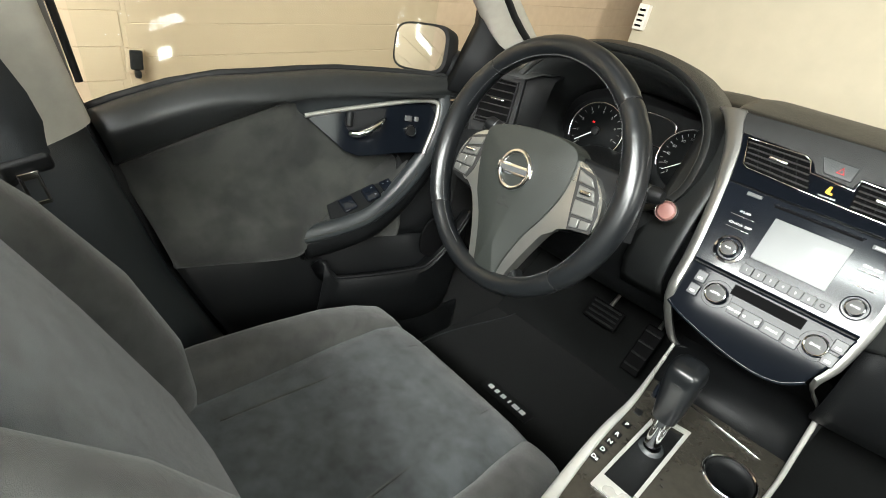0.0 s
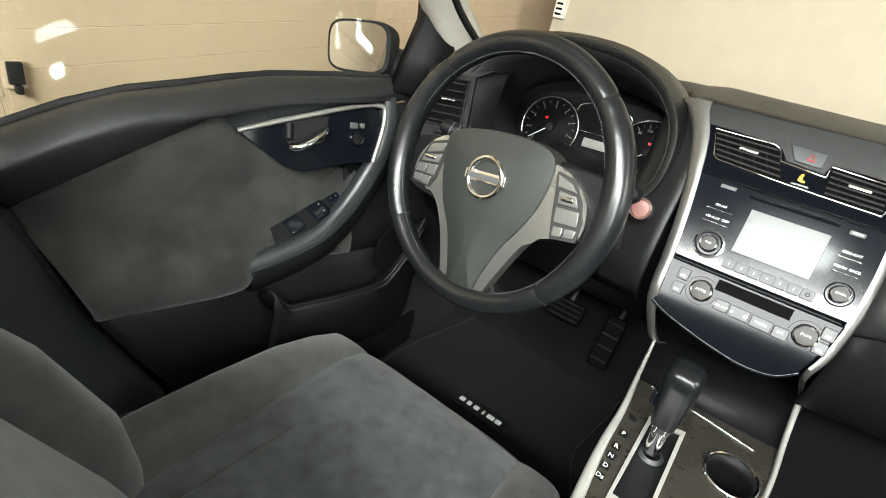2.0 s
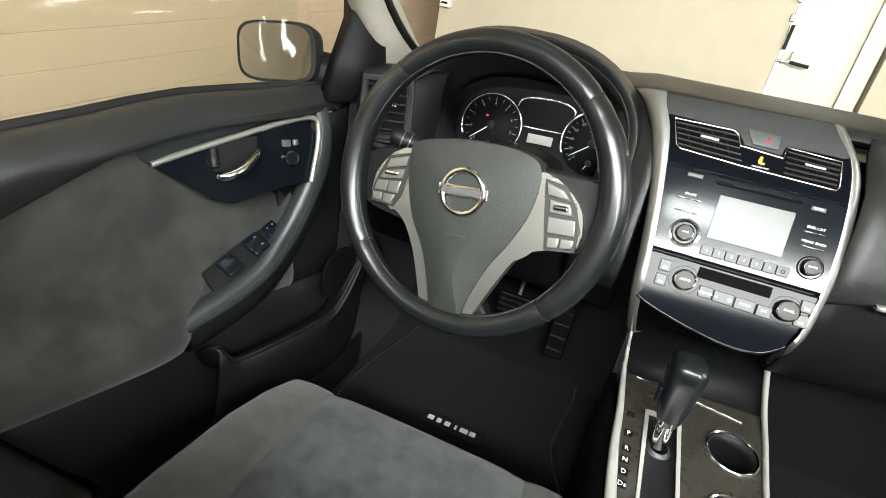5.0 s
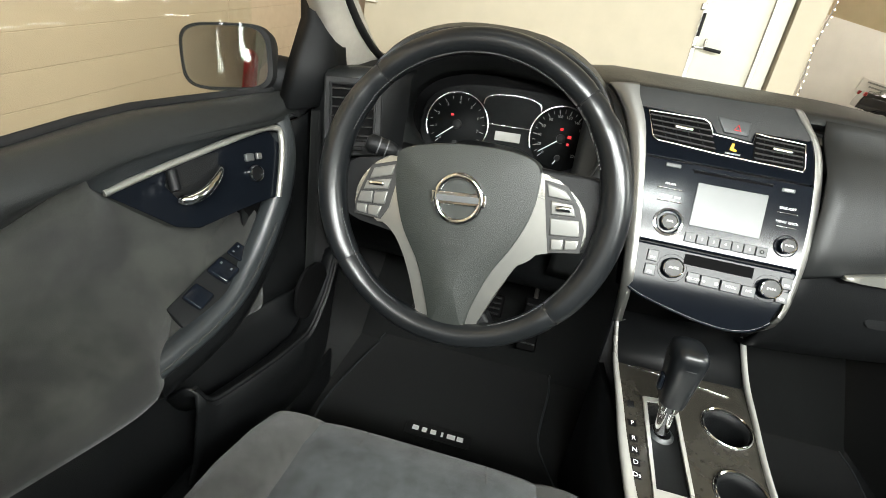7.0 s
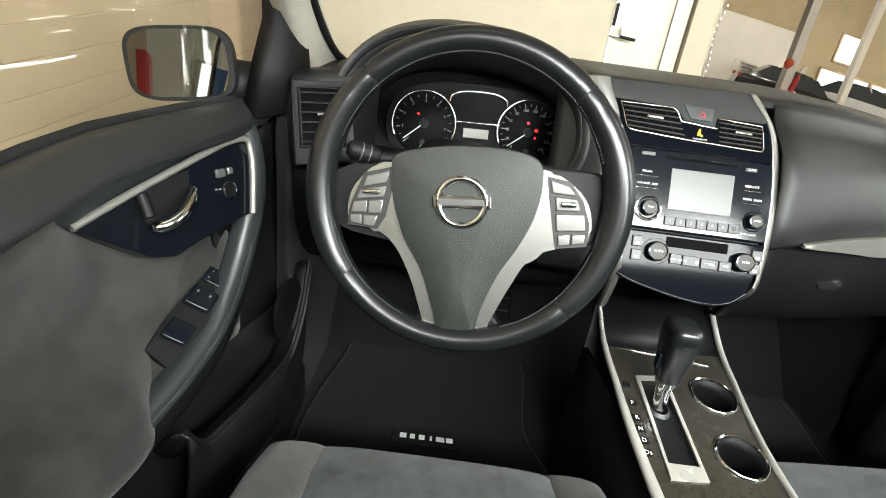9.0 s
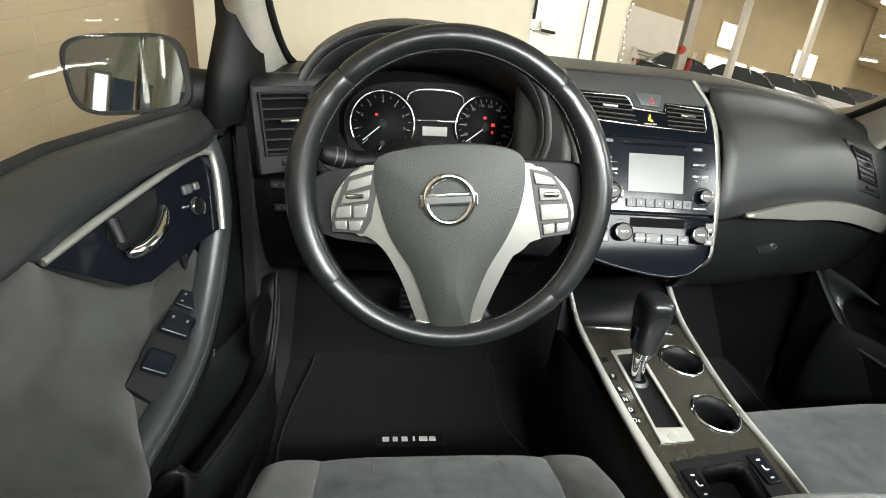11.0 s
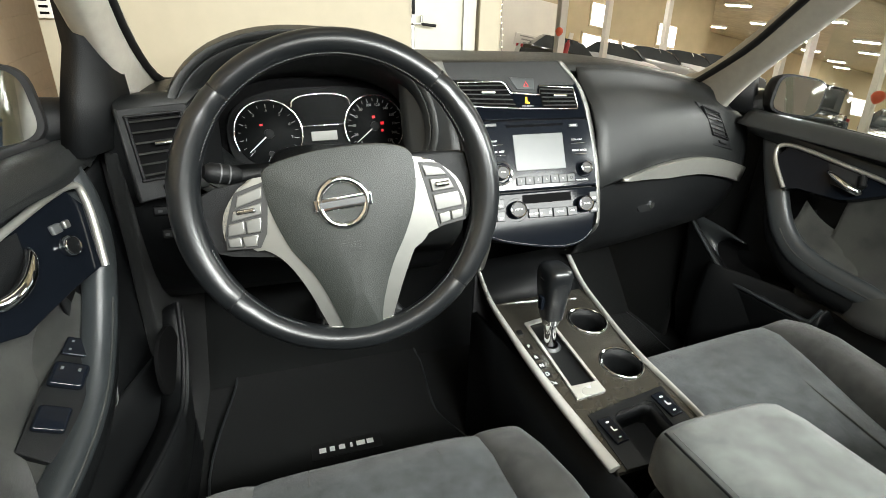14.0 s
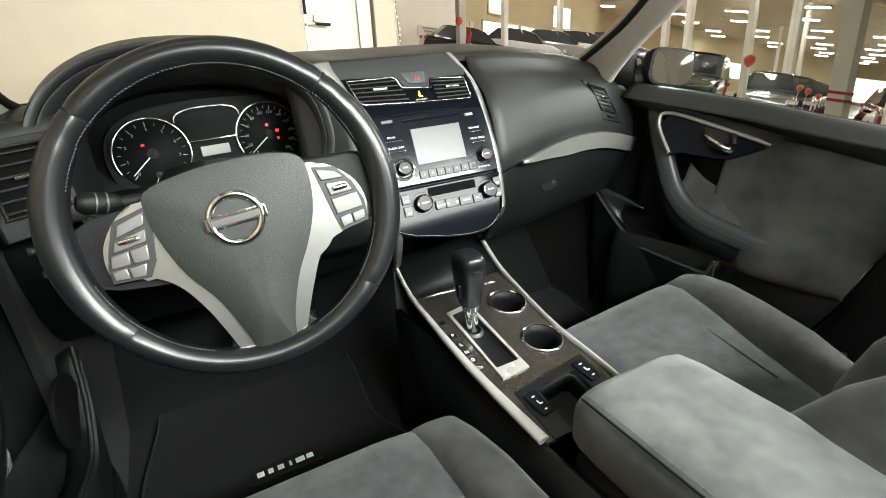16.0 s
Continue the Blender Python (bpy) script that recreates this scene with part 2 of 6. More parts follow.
def tube(pts, r, seg=10, closed=False, flat=1.0, up=(0, 0, 1)):
    """A tube along pts; r is a radius or one for each point; flat squeezes it across up."""
    p = [Vector(q) for q in pts]
    n = len(p)
    rad = r if isinstance(r, (list, tuple)) else [r] * n
    secs = []
    u = Vector(up)
    for i in range(n):
        d = (p[(i + 1) % n] - p[i - 1]) if closed else (p[min(i + 1, n - 1)] - p[max(i - 1, 0)])
        d.normalize()
        s = d.cross(u)
        if s.length < 1e-4:
            s = d.cross(Vector((1, 0.3, 0)))
        s.normalize()
        w = s.cross(d)
        secs.append([p[i] + rad[i] * (math.cos(a) * s + flat * math.sin(a) * w) for a in (2 * math.pi * k / seg for k in range(seg))])
    return loft(secs, ring=True, caps=not closed, loop=closed)


def oval(cx, cy, rx, ry, n=32, power=2.0):
    out = []
    for i in range(n):
        a = 2 * math.pi * i / n
        c, s = math.cos(a), math.sin(a)
        out.append((cx + rx * math.copysign(abs(c) ** (2 / power), c), cy + ry * math.copysign(abs(s) ** (2 / power), s)))
    return out


def join(*bms):
    out = bms[0]
    for b in bms[1:]:
        me = bpy.data.meshes.new("tmp")
        b.to_mesh(me)
        b.free()
        out.from_mesh(me)
        bpy.data.meshes.remove(me)
    return out


def words(text, m, size, depth=0.0003, align="CENTER"):
    """Lettering in the plane of the frame m, as a mesh."""
    c = bpy.data.curves.new("words", "FONT")
    c.body, c.size, c.extrude, c.align_x, c.align_y = text, size, depth, align, "CENTER"
    c.resolution_u = 2
    ob = bpy.data.objects.new("words", c)
    scene.collection.objects.link(ob)
    bpy.context.view_layer.update()
    me = bpy.data.meshes.new_from_object(ob.evaluated_get(bpy.context.evaluated_depsgraph_get()))
    bpy.data.objects.remove(ob)
    me.transform(m)
    me.materials.clear()
    return me


def at(m, x, y, z=0.0):
    return m @ Matrix.Translation((x, y, z))


def cushion(sections, material, name, parent, n=28, label=""):
    """Upholstery: sections are rows of (centre, half width, half height, squareness) in frames along its length."""
    secs = []
    for m, hx, hz, pw in sections:
        secs.append([m @ Vector((x, 0, z)) for x, z in oval(0, 0, hx, hz, n, pw)])
    return part(name, loft(secs, ring=True, caps=True), material, parent, label, sharp=60)
# ---- the hall round the car ----
HALL = Matrix(((0.9891, 0.0, 0.1476, 0), (0.0091, 0.9981, -0.0609, 0), (-0.1473, 0.0616, 0.9872, 0), (0, 0, 0, 1)))  # the hall floor falls away to the right
HALLV = Matrix(((0.9891, 0.0, 0.04, 0), (0.0091, 0.9981, 0.07, 0), (-0.1473, 0.0616, 0.995, 0), (0, 0, 0, 1)))  # its columns and walls stand upright
ground = tagged(part("ground", box(HALL, (30, 8, -0.06), (120, 70, 0.12)), FLOORM), "polished grey concrete showroom floor", "floor", kind="structure")

wall_west = tagged(new("wall_west"), "cream painted block wall with fine joints", "wall", kind="structure")
COURSE, SLOPE = 0.087, 0.10
bls = []
for w in (2.56, 1.45, 1.47):
    me = bpy.data.meshes.new("block")
    b = box(I4, (0, 0, 0), (0.06, w - 0.0012, COURSE - 0.0012), 0.0014, 1)
    b.to_mesh(me)
    b.free()
    me.materials.append(BLOCK)
    me.shade_smooth()
    me.set_sharp_from_angle(angle=radians(30))
    bls.append((me, w))
rng = random.Random(5)
part("backing", box(I4, (-1.56, 0.2, 1.35), (0.108, 6.6, 3.6)), BLOCK, wall_west)
for row in range(5, 22):
    for (me, w), y0, dz in ((bls[0], -2.895, 0.030), (bls[1], -0.333, 0.0), (bls[2], 1.118, 0.0)):
        o = new("block", me)
        o.parent = wall_west
        yc = y0 + w / 2
        o.matrix_basis = Matrix.Translation((-1.534 + rng.uniform(-0.0006, 0.0006), yc, 0.0615 + dz + COURSE * row + SLOPE * yc)) @ Matrix.Rotation(math.atan(SLOPE), 4, "X")

NORTH = Matrix.Translation((-0.093, -0.157, 0.263)) @ Matrix.Scale(0.775, 4)  # the wall ahead, with its door
wall_north = tagged(new("wall_north"), "cream painted wall panel", "wall", kind="structure")
part("panel", box(NORTH, (-0.53, 2.66, 1.35), (1.96, 0.12, 3.6), 0.004), WHITEWALL, wall_north)
part("end_panel", box(NORTH, (0.985, 2.66, 1.35), (0.15, 0.12, 3.6), 0.004), WHITEWALL, wall_north)
part("conduit_box", box(NORTH, (-1.46, 2.58, 1.17), (0.07, 0.05, 0.15), 0.006), HALLWHITE, wall_north, "white cable box")
for k in range(4):
    part("box_slot", box(NORTH, (-1.46, 2.553, 1.12 + 0.03 * k), (0.04, 0.006, 0.012), 0.002), PIT, wall_north)

door_1 = tagged(new("door_1"), "white metal service door with a steel lever latch", "door", kind="structure")
part("leaf", box(NORTH, (0.68, 2.655, 1.2), (0.43, 0.06, 3.0), 0.004), DOORPAINT, door_1)
part("stile", box(NORTH, (0.462, 2.618, 1.2), (0.024, 0.03, 3.0), 0.003), STEEL, door_1)
part("stile", box(NORTH, (0.81, 2.618, 1.2), (0.024, 0.03, 3.0), 0.003), STEEL, door_1)
latch = part("latch", box(NORTH, (0.49, 2.59, 1.135), (0.07, 0.02, 0.012), 0.003), STEEL, door_1)
part("lever", tube([NORTH @ Vector(q) for q in ((0.51, 2.57, 1.135), (0.56, 2.565, 1.13), (0.60, 2.565, 1.127))], 0.007), RUBBER, latch, "black lever grip")
part("keeper", box(NORTH, (0.512, 2.59, 1.165), (0.012, 0.02, 0.04), 0.004), STEEL, latch)
part("bolt", box(NORTH, (0.462, 2.592, 1.25), (0.014, 0.02, 0.12), 0.003), RUBBER, door_1)
for zz in (1.34, 1.43):
    part("hinge", box(NORTH, (0.447, 2.595, zz), (0.026, 0.02, 0.035), 0.004), STEEL, door_1)

outlet = thing("wall_outlet", (-1.49, -0.32, 0.70), "black outlet in a worn grey wall box", "outlet")
part("plate", box(I4, (-1.487, -0.318, 0.765), (0.012, 0.046, 0.066), 0.004), BLOCK, outlet)
part("socket", box(I4, (-1.476, -0.318, 0.770), (0.012, 0.030, 0.050), 0.003), RUBBER, outlet)
part("cable_stub", box(I4, (-1.47, -0.318, 0.735), (0.02, 0.014, 0.02), 0.004), RUBBER, outlet)
lights = thing("fairy_lights", (0.73, 1.87, 0.57), "string of small warm lights down the wall end", "string lights")
part("wire", tube([NORTH @ Vector((1.07 + 0.012 * math.sin(9 * z), 2.59, z)) for z in np.linspace(0.7, 2.6, 50)], 0.003, 6), STEEL, lights)
for k in range(44):
    z = 0.8 + 0.036 * k
    part("bulb", lathe(NORTH @ Matrix.Translation((1.07 + 0.014 * math.sin(9 * z) + 0.008 * math.cos(23 * z), 2.582, z)), [(0, -0.006), (0.005, 0), (0, 0.006)], 6), BULB, lights)

wall_far = tagged(part("wall_far", join(box(HALLV, (7, 15.5, 2.2), (18, 0.2, 5.6)), box(HALLV, (15.9, 22.75, 2.2), (0.2, 14.7, 5.6)), box(HALLV, (46, 30, 2.2), (60, 0.2, 5.6))), HALLWALL), "tan upper wall of the car hall", "wall", kind="structure")
partition = tagged(part("partition", box(HALLV, (6.9, 14.6, 1.2), (3.6, 0.3, 2.7)), HALLWHITE), "pale grey office partition", "wall", kind="structure")
wall_east = tagged(part("wall_east", box(HALL, (74, 8, 2.2), (0.2, 48, 5.6)), HALLWALL), "far tan wall of the hall", "wall", kind="structure")
wall_south = tagged(part("wall_south", box(HALL, (10, -7.5, 2.0), (70, 0.2, 5.6)), HALLWHITE), "white wall behind the car", "wall", kind="structure")
wall_back = tagged(part("wall_back", box(I4, (-1.6, -5.2, 1.6), (0.15, 4.6, 4.4)), BLOCK), "cream block wall behind the car", "wall", kind="structure")
ceiling = tagged(part("ceiling", box(HALL, (36, 11, 4.75), (80, 40, 0.12)), CEIL), "brown open hall ceiling", "ceiling", kind="structure")
part("duct", tube([HALL @ Vector((4, 9.5, 4.4)), HALL @ Vector((40, 9.5, 4.4))], 0.16, 10), CEIL, ceiling)
part("duct", tube([HALL @ Vector((6, 12.6, 4.2)), HALL @ Vector((40, 6, 4.2))], 0.06, 8), CEIL, ceiling)


def column(x, y, w=0.16, band=False):
    t = thing("column", HALL @ Vector((x, y, 0)), "white painted steel column", "column", "hall columns")
    part("shaft", box(HALLV, (x, y, 2.35), (w, w, 4.7), 0.01), HALLWHITE, t)
    if band:
        for zz in (0.98, 1.08):
            part("red_band", box(HALLV, (x, y, zz), (w + 0.01, w + 0.01, 0.04), 0.004), REDPAINT, t, "red warning band")


for c in ((24, 8.2), (30, 12.0), (27, 15.5), (36, 19), (21, 14.8), (33, 10.2), (40, 14.0), (5.25, 8.66), (7.75, 2.75, 0.22, True), (13.19, 7.39), (12.06, 9.08), (15.6, 11.0), (11.45, 12.69), (8.9, 12.2), (18.5, 9.0), (22, 11), (26, 12.5), (17, 5.5)):
    column(*c)
ex = thing("fire_extinguisher", HALL @ Vector((5.1, 8.5, 1.0)), "red fire extinguisher with a sign on a column", "extinguisher")
part("bottle", lathe(HALL @ Matrix.Translation((5.12, 8.53, 1.08)) @ Matrix.Scale(0.68, 4), [(0, 0), (0.07, 0.01), (0.075, 0.3), (0.03, 0.38), (0.03, 0.42), (0, 0.42)], 16), REDPAINT, ex)
part("sign", box(HALL, (5.14, 8.52, 1.44), (0.09, 0.02, 0.11)), HALLWHITE, ex)


LAMPDIR = Vector((0.916, 0.400, 0)).normalized()
LAMPSIDE = Vector((-LAMPDIR.y, LAMPDIR.x, 0))


def fixture(p):
    t = thing("ceiling_lamp", HALL @ p, "bright strip lamp under the hall ceiling", "ceiling lamp", "hall lamps")
    m = HALL @ frame_of(p, LAMPSIDE + 0.25 * LAMPDIR, -LAMPDIR)
    part("housing", box(m, (0, 0, 0.07), (1.15, 0.28, 0.10), 0.02), HALLWHITE, t)
    part("tube_panel", box(m, (0, 0, 0.0), (1.05, 0.21, 0.05), 0.01), LAMP, t)


for r in range(-2, 6):
    for k in range(7):
        for j in range(2):
            p = Vector((20.5, 10.6, 4.35)) + LAMPSIDE * (3.6 * r + 0.5 * j) + LAMPDIR * (10.8 * k + 5.2 * j - 6 + 3.4 * (r % 3))
            if p.y < 29 and 4 < p.x < 72 and (p.x > 16.5 or p.y < 15):
                fixture(p)


for x in (6.2, 9.8, 13.4):
    for y in (6.5, 10.0, 13.2):
        fixture(Vector((x, y, 4.35)))


def window_lit(x, y, z, w, h, turn, label):
    t = tagged(new("window_1"), label, "window", kind="structure")
    m = HALLV @ Matrix.Translation((x, y, z)) @ Matrix.Rotation(radians(turn), 4, "Z")
    part("window_frame", box(m, (0, 0.03, 0), (w + 0.12, 0.06, h + 0.12), 0.01), CEIL, t)
    part("pane", box(m, (0, -0.01, 0), (w, 0.03, h)), DAYLIGHT, t)


for x, y, z, w, h in ((10.9, 15.35, 2.62, 0.8, 0.7), (13.9, 15.35, 2.5, 0.8, 0.7), (11.0, 15.35, 1.35, 1.5, 1.2), (12.9, 15.35, 1.30, 1.9, 1.3), (16.5, 15.35, 1.2, 2.4, 0.6), (24, 15.35, 1.5, 5, 0.7)):
    window_lit(x, y, z, w, h, 0, "bright window in the hall wall")
window_lit(40, 13.5, 1.4, 7, 1.4, -62, "bright window at the end of the hall")


def car(m, paint, tall, label, name="parked_car"):
    """A parked car: body shell, glasshouse, wheels and lamps, along its own y axis."""
    t = thing(name, (0, 0, 0), label, "parked car", "cars in the hall")
    L, W = 2.25, 0.88
    prof = [(-L, 0.55, 0.80), (-L * 0.97, 0.86, 0.86), (-1.6, 0.94, 0.9), (-0.9, 0.95, 0.92), (0.0, 0.94, 0.93), (1.0, 0.92, 0.92), (1.7, 0.84, 0.88), (L * 0.96, 0.68, 0.80), (L, 0.5, 0.7)]
    secs = []
    for y, zt, wf in prof:
        zt = zt + 0.16 * tall
        secs.append([(x * W * wf, y, 0.28 + (zt - 0.28) * h) for x, h in ((-0.92, 0), (-1, 0.25), (-1, 0.62), (-0.94, 0.9), (-0.8, 1), (0, 1.03), (0.8, 1), (0.94, 0.9), (1, 0.62), (1, 0.25), (0.92, 0))])
    part("body", loft(secs, ring=True, caps=True), paint, t)
    h0, h1 = 0.92 + 0.16 * tall, 1.45 + 0.25 * tall
    secs = []
    for y, f, wf in ((-1.75 - 0.2 * tall, 0.0, 0.80), (-1.25 - 0.45 * tall, 0.86, 0.70), (-0.7, 1.0, 0.66), (0.1, 0.98, 0.66), (0.55, 0.80, 0.70), (1.15, 0.0, 0.82)):
        z = h0 + (h1 - h0) * f
        secs.append([(-W * 0.86, y, h0 - 0.06), (-W * (0.86 + (wf - 0.86) * f), y, z - 0.02), (-W * wf * 0.8, y, z), (W * wf * 0.8, y, z), (W * (0.86 + (wf - 0.86) * f), y, z - 0.02), (W * 0.86, y, h0 - 0.06)])
    part("glasshouse", loft(secs, ring=True, caps=True), CARGLASS, t, "dark windows")
    part("roof", loft([[(x * W * 0.62, y, h1 + 0.012 - 0.03 * x * x - 0.05 * ((y + 0.4) / 0.9) ** 2) for x in (-1, -0.5, 0, 0.5, 1)] for y in (-1.2 - 0.4 * tall, -0.6, 0.0, 0.35)]), paint, t, solid=0.02)
    for sx in (-1, 1):
        for yy in (-1.38, 1.38):
            w = part("wheel", lathe(Matrix.Translation((sx * 0.80, yy, 0.12)) @ Matrix.Rotation(radians(90), 4, "Y"), [(0.2, -0.1), (0.32, -0.09), (0.32, 0.09), (0.2, 0.1)], 20), RUBBER, t)
            part("rim", lathe(Matrix.Translation((sx * 0.87, yy, 0.12)) @ Matrix.Rotation(radians(90), 4, "Y"), [(0, 0.02), (0.19, 0.02), (0.2, -0.02)], 14), STEEL, w)
        part("headlight", box(I4, (sx * 0.62, L * 0.955, 0.66 + 0.1 * tall), (0.34, 0.12, 0.13), 0.03), CHROME, t)
        part("tail_light", box(I4, (sx * 0.66, -L * 0.975, 0.78 + 0.12 * tall), (0.28, 0.1, 0.14), 0.03), REDPAINT, t)
        part("side_pillar", tube([(sx * W * 0.74, 0.30, h0 + 0.1), (sx * W * 0.66, -0.05, h1 - 0.04)], 0.03, 6), paint, t)
    part("windscreen", loft([[(-0.60, 1.10, h0 + 0.04), (0.60, 1.10, h0 + 0.04)], [(-0.50, 0.60, h1 - 0.10), (0.50, 0.60, h1 - 0.10)]]), CARGLASS, t, solid=0.01)
    t.matrix_basis = m
    return t


# out-of-view slab, added so the small cars stand above the dashboard's edge
car_lift_slab = tagged(part("car_lift_slab", box(HALL @ Matrix.Translation((10.6, 13.0, 0.81)) @ Matrix.Rotation(radians(-4.75), 4, "Y"), (0, 0, 0), (12.0, 3.4, 0.12), 0.02), FLOORM), "unseen slab added to hold the parked cars up", "floor", kind="structure")


def spot(x, y, turn, z=0.0):
    return HALL @ Matrix.Translation((x, y, z)) @ Matrix.Rotation(radians(turn), 4, "Z")


black_car = car(spot(19.0, 9.4, 118), PAINTBLACK, 0, "black sedan parked in the hall")
white_car = car(spot(20.0, 5.0, 60), PAINTWHITE, 0, "white sedan parked in the hall")
silver_car = car(spot(25.6, 12.1, 118), PAINTSILVER, 0, "silver sedan parked in the hall")
grey_car = car(spot(17.0, 8.9, 118), PAINTGREY, 0, "dark grey sedan parked in the hall")
red_car = car(spot(27.0, 15.0, 118), PAINTRED, 0, "red sedan in a row of cars")
suv = car(spot(13.6, 9.3, 118), PAINTBLACK, 1, "black sport utility car in a row of cars")
for k, c in ((1, red_car), (2, grey_car), (4, red_car), (5, white_car), (6, red_car), (7, grey_car), (8, white_car), (9, red_car), (10, silver_car)):
    copy_thing(c, spot(19.0 + 2.2 * k, 9.4 + 0.9 * k, 118))
copy_thing(red_car, spot(20.0, 6.4, 118))
copy_thing(grey_car, spot(22.4, 7.3, 118))
for c, x, turn in ((black_car, 7.9, -108), (white_car, 9.9, -140), (silver_car, 11.3, -140), (white_car, 12.6, -140), (grey_car, 14.0, -140)):
    copy_thing(c, spot(x, 13.0, turn, 0.665 + 0.083 * (x - 8.1)) @ Matrix.Scale(0.62, 4))


def balloon(p, r):
    t = thing("balloon", HALL @ Vector(p), "orange red balloon on a string", "balloon", "balloons")
    m = HALL @ Matrix.Translation(p)
    part("skin", lathe(m, [(0, -1.15 * r), (0.25 * r, -1.05 * r), (0.7 * r, -0.62 * r), (0.98 * r, 0), (0.8 * r, 0.62 * r), (0.4 * r, 0.92 * r), (0, r)], 20), BALLOON, t)
    part("string", tube([m @ Vector((0, 0, -1.1 * r)), m @ Vector((0.03, 0, -1.1 * r - 0.5))], 0.004, 5), HALLWHITE, t)


for p, r in (((3.95, 7.0, 1.40), 0.065), ((4.6, 7.6, 1.05), 0.05), ((7.12, 3.97, 1.34), 0.085), ((10.16, 4.67, 1.06), 0.06), ((10.35, 4.6, 1.02), 0.06), ((10.8, 4.6, 0.95), 0.055)):
    balloon(p, r)
banner = thing("sign_board", HALL @ Vector((6.2, 12.9, 0)), "white sign board with plain grey bars", "sign")
part("board", box(HALL, (7.4, 14.3, 1.30), (1.1, 0.04, 0.34), 0.01), HALLWHITE, banner)
for k in range(3):
    part("text_bar", box(HALL, (7.4, 14.27, 1.40 - 0.09 * k), (0.8 - 0.15 * k, 0.02, 0.035)), STEEL, banner)

# behind the car: what the wing mirrors see
door_2 = tagged(new("door_2"), "blue painted door with a white paper notice", "door", kind="structure")
part("leaf", box(HALL, (-0.45, -7.37, 1.06), (1.05, 0.05, 2.12), 0.006), BLUE, door_2)
part("notice", box(HALL, (-0.36, -7.34, 1.70), (0.26, 0.006, 0.32)), HALLWHITE, door_2, "white paper notice")
part("closer", box(HALL, (-0.50, -7.33, 2.05), (0.20, 0.05, 0.05), 0.008), STEEL, door_2)
window_2 = tagged(new("window_2"), "bright narrow window behind the car", "window", kind="structure")
part("window_frame", box(HALL, (-1.12, -7.38, 1.3), (0.26, 0.05, 1.75), 0.01), STEEL, window_2)
part("pane", box(HALL, (-1.10, -7.36, 1.3), (0.14, 0.05, 1.65)), DAYLIGHT, window_2)
red_box = thing("fire_hose_cabinet", (-1.5, -6.5, 1.0), "red metal cabinet on the block wall", "cabinet")
part("cabinet_body", box(I4, (-1.47, -6.5, 1.35), (0.12, 0.5, 0.8), 0.02), REDPAINT, red_box)
part("cabinet_door", box(I4, (-1.405, -6.5, 1.35), (0.012, 0.44, 0.72), 0.01), REDPAINT, red_box)
# ---- car shell ----
shell = tagged(new("car_shell"), "pale grey lined shell of a sedan", "car body", kind="structure")
# floor pan, tunnel, firewall, sills
part("floor_pan", box(I4, (-0.03, -0.45, 0.225), (1.5, 2.1, 0.03)), CARPET, shell)
part("toe_board", box(Matrix.Translation((-0.03, 0.62, 0.40)) @ Matrix.Rotation(radians(48), 4, "X"), (0, 0, 0), (1.32, 0.5, 0.02)), CARPET, shell)
part("firewall", box(I4, (-0.03, 0.80, 0.72), (1.36, 0.03, 0.50)), CARPET, shell)
for sx in (-0.70, 0.68):
    part("sill_trim", box(I4, (sx, -0.3, 0.29), (0.09, 1.1, 0.12), 0.02), DARK, shell)


def pillar_l(name, pts, widths, depth, material, out):
    """A tapering roof pillar along pts, flattened across the way out."""
    secs = []
    p = [Vector(q) for q in pts]
    for i, q in enumerate(p):
        d = (p[min(i + 1, len(p) - 1)] - p[max(i - 1, 0)]).normalized()
        o = Vector(out)
        o = (o - d * o.dot(d)).normalized()
        s = d.cross(o)
        secs.append([q + s * x + o * y for x, y in oval(0, 0, widths[i], depth, 20, 3.0)])
    return part(name, loft(secs, ring=True, caps=True), material, shell)


AL = smooth([(-0.655, 0.30, 0.955), (-0.655, 0.17, 1.06), (-0.645, -0.02, 1.20), (-0.61, -0.22, 1.33)], 12)
pillar_l("a_pillar", AL, [0.075, 0.058, 0.050, 0.046, 0.043, 0.041, 0.04, 0.04, 0.04, 0.04, 0.04, 0.04], 0.022, PILLAR, (1, -0.6, 0.1))
AR = smooth([(0.60, 0.34, 0.955), (0.545, 0.17, 1.06), (0.51, 0.02, 1.16), (0.47, -0.2, 1.33)], 12)
pillar_l("a_pillar", AR, [0.075, 0.058, 0.048, 0.042, 0.04, 0.038, 0.038, 0.038, 0.038, 0.038, 0.038, 0.038], 0.022, PILLAR, (-1, -0.6, 0.1))
BL = smooth([(-0.712, -0.628, 0.845), (-0.690, -0.668, 0.98), (-0.65, -0.71, 1.16), (-0.6, -0.76, 1.38)], 10)
pillar_l("b_pillar", BL, [0.052] * 10, 0.025, PILLAR, (1, 0.35, 0))
for sx, k, dy in ((1, 1.0, 0.0), (-0.9, 0.85, 0.075)):
    secs = []
    for z in (0.27, 0.36, 0.45, 0.55, 0.65, 0.75, 0.83, 0.87):
        e = -0.368 - 0.10 * max(0, min(1, (z - 0.36) / 0.19)) - 0.125 * max(0, min(1, (z - 0.55) / 0.34))
        secs.append([Vector((sx * x, k * (e + y) + dy, z)) for x, y in smooth([(-0.80, -0.002), (-0.772, -0.006), (-0.745, -0.03), (-0.725, -0.075), (-0.712, -0.14), (-0.705, -0.30), (-0.80, -0.30)], 20)])
    part("b_pillar_lower", loft(secs, ring=True, caps=True), TRIM if sx > 0 else DARK, shell)
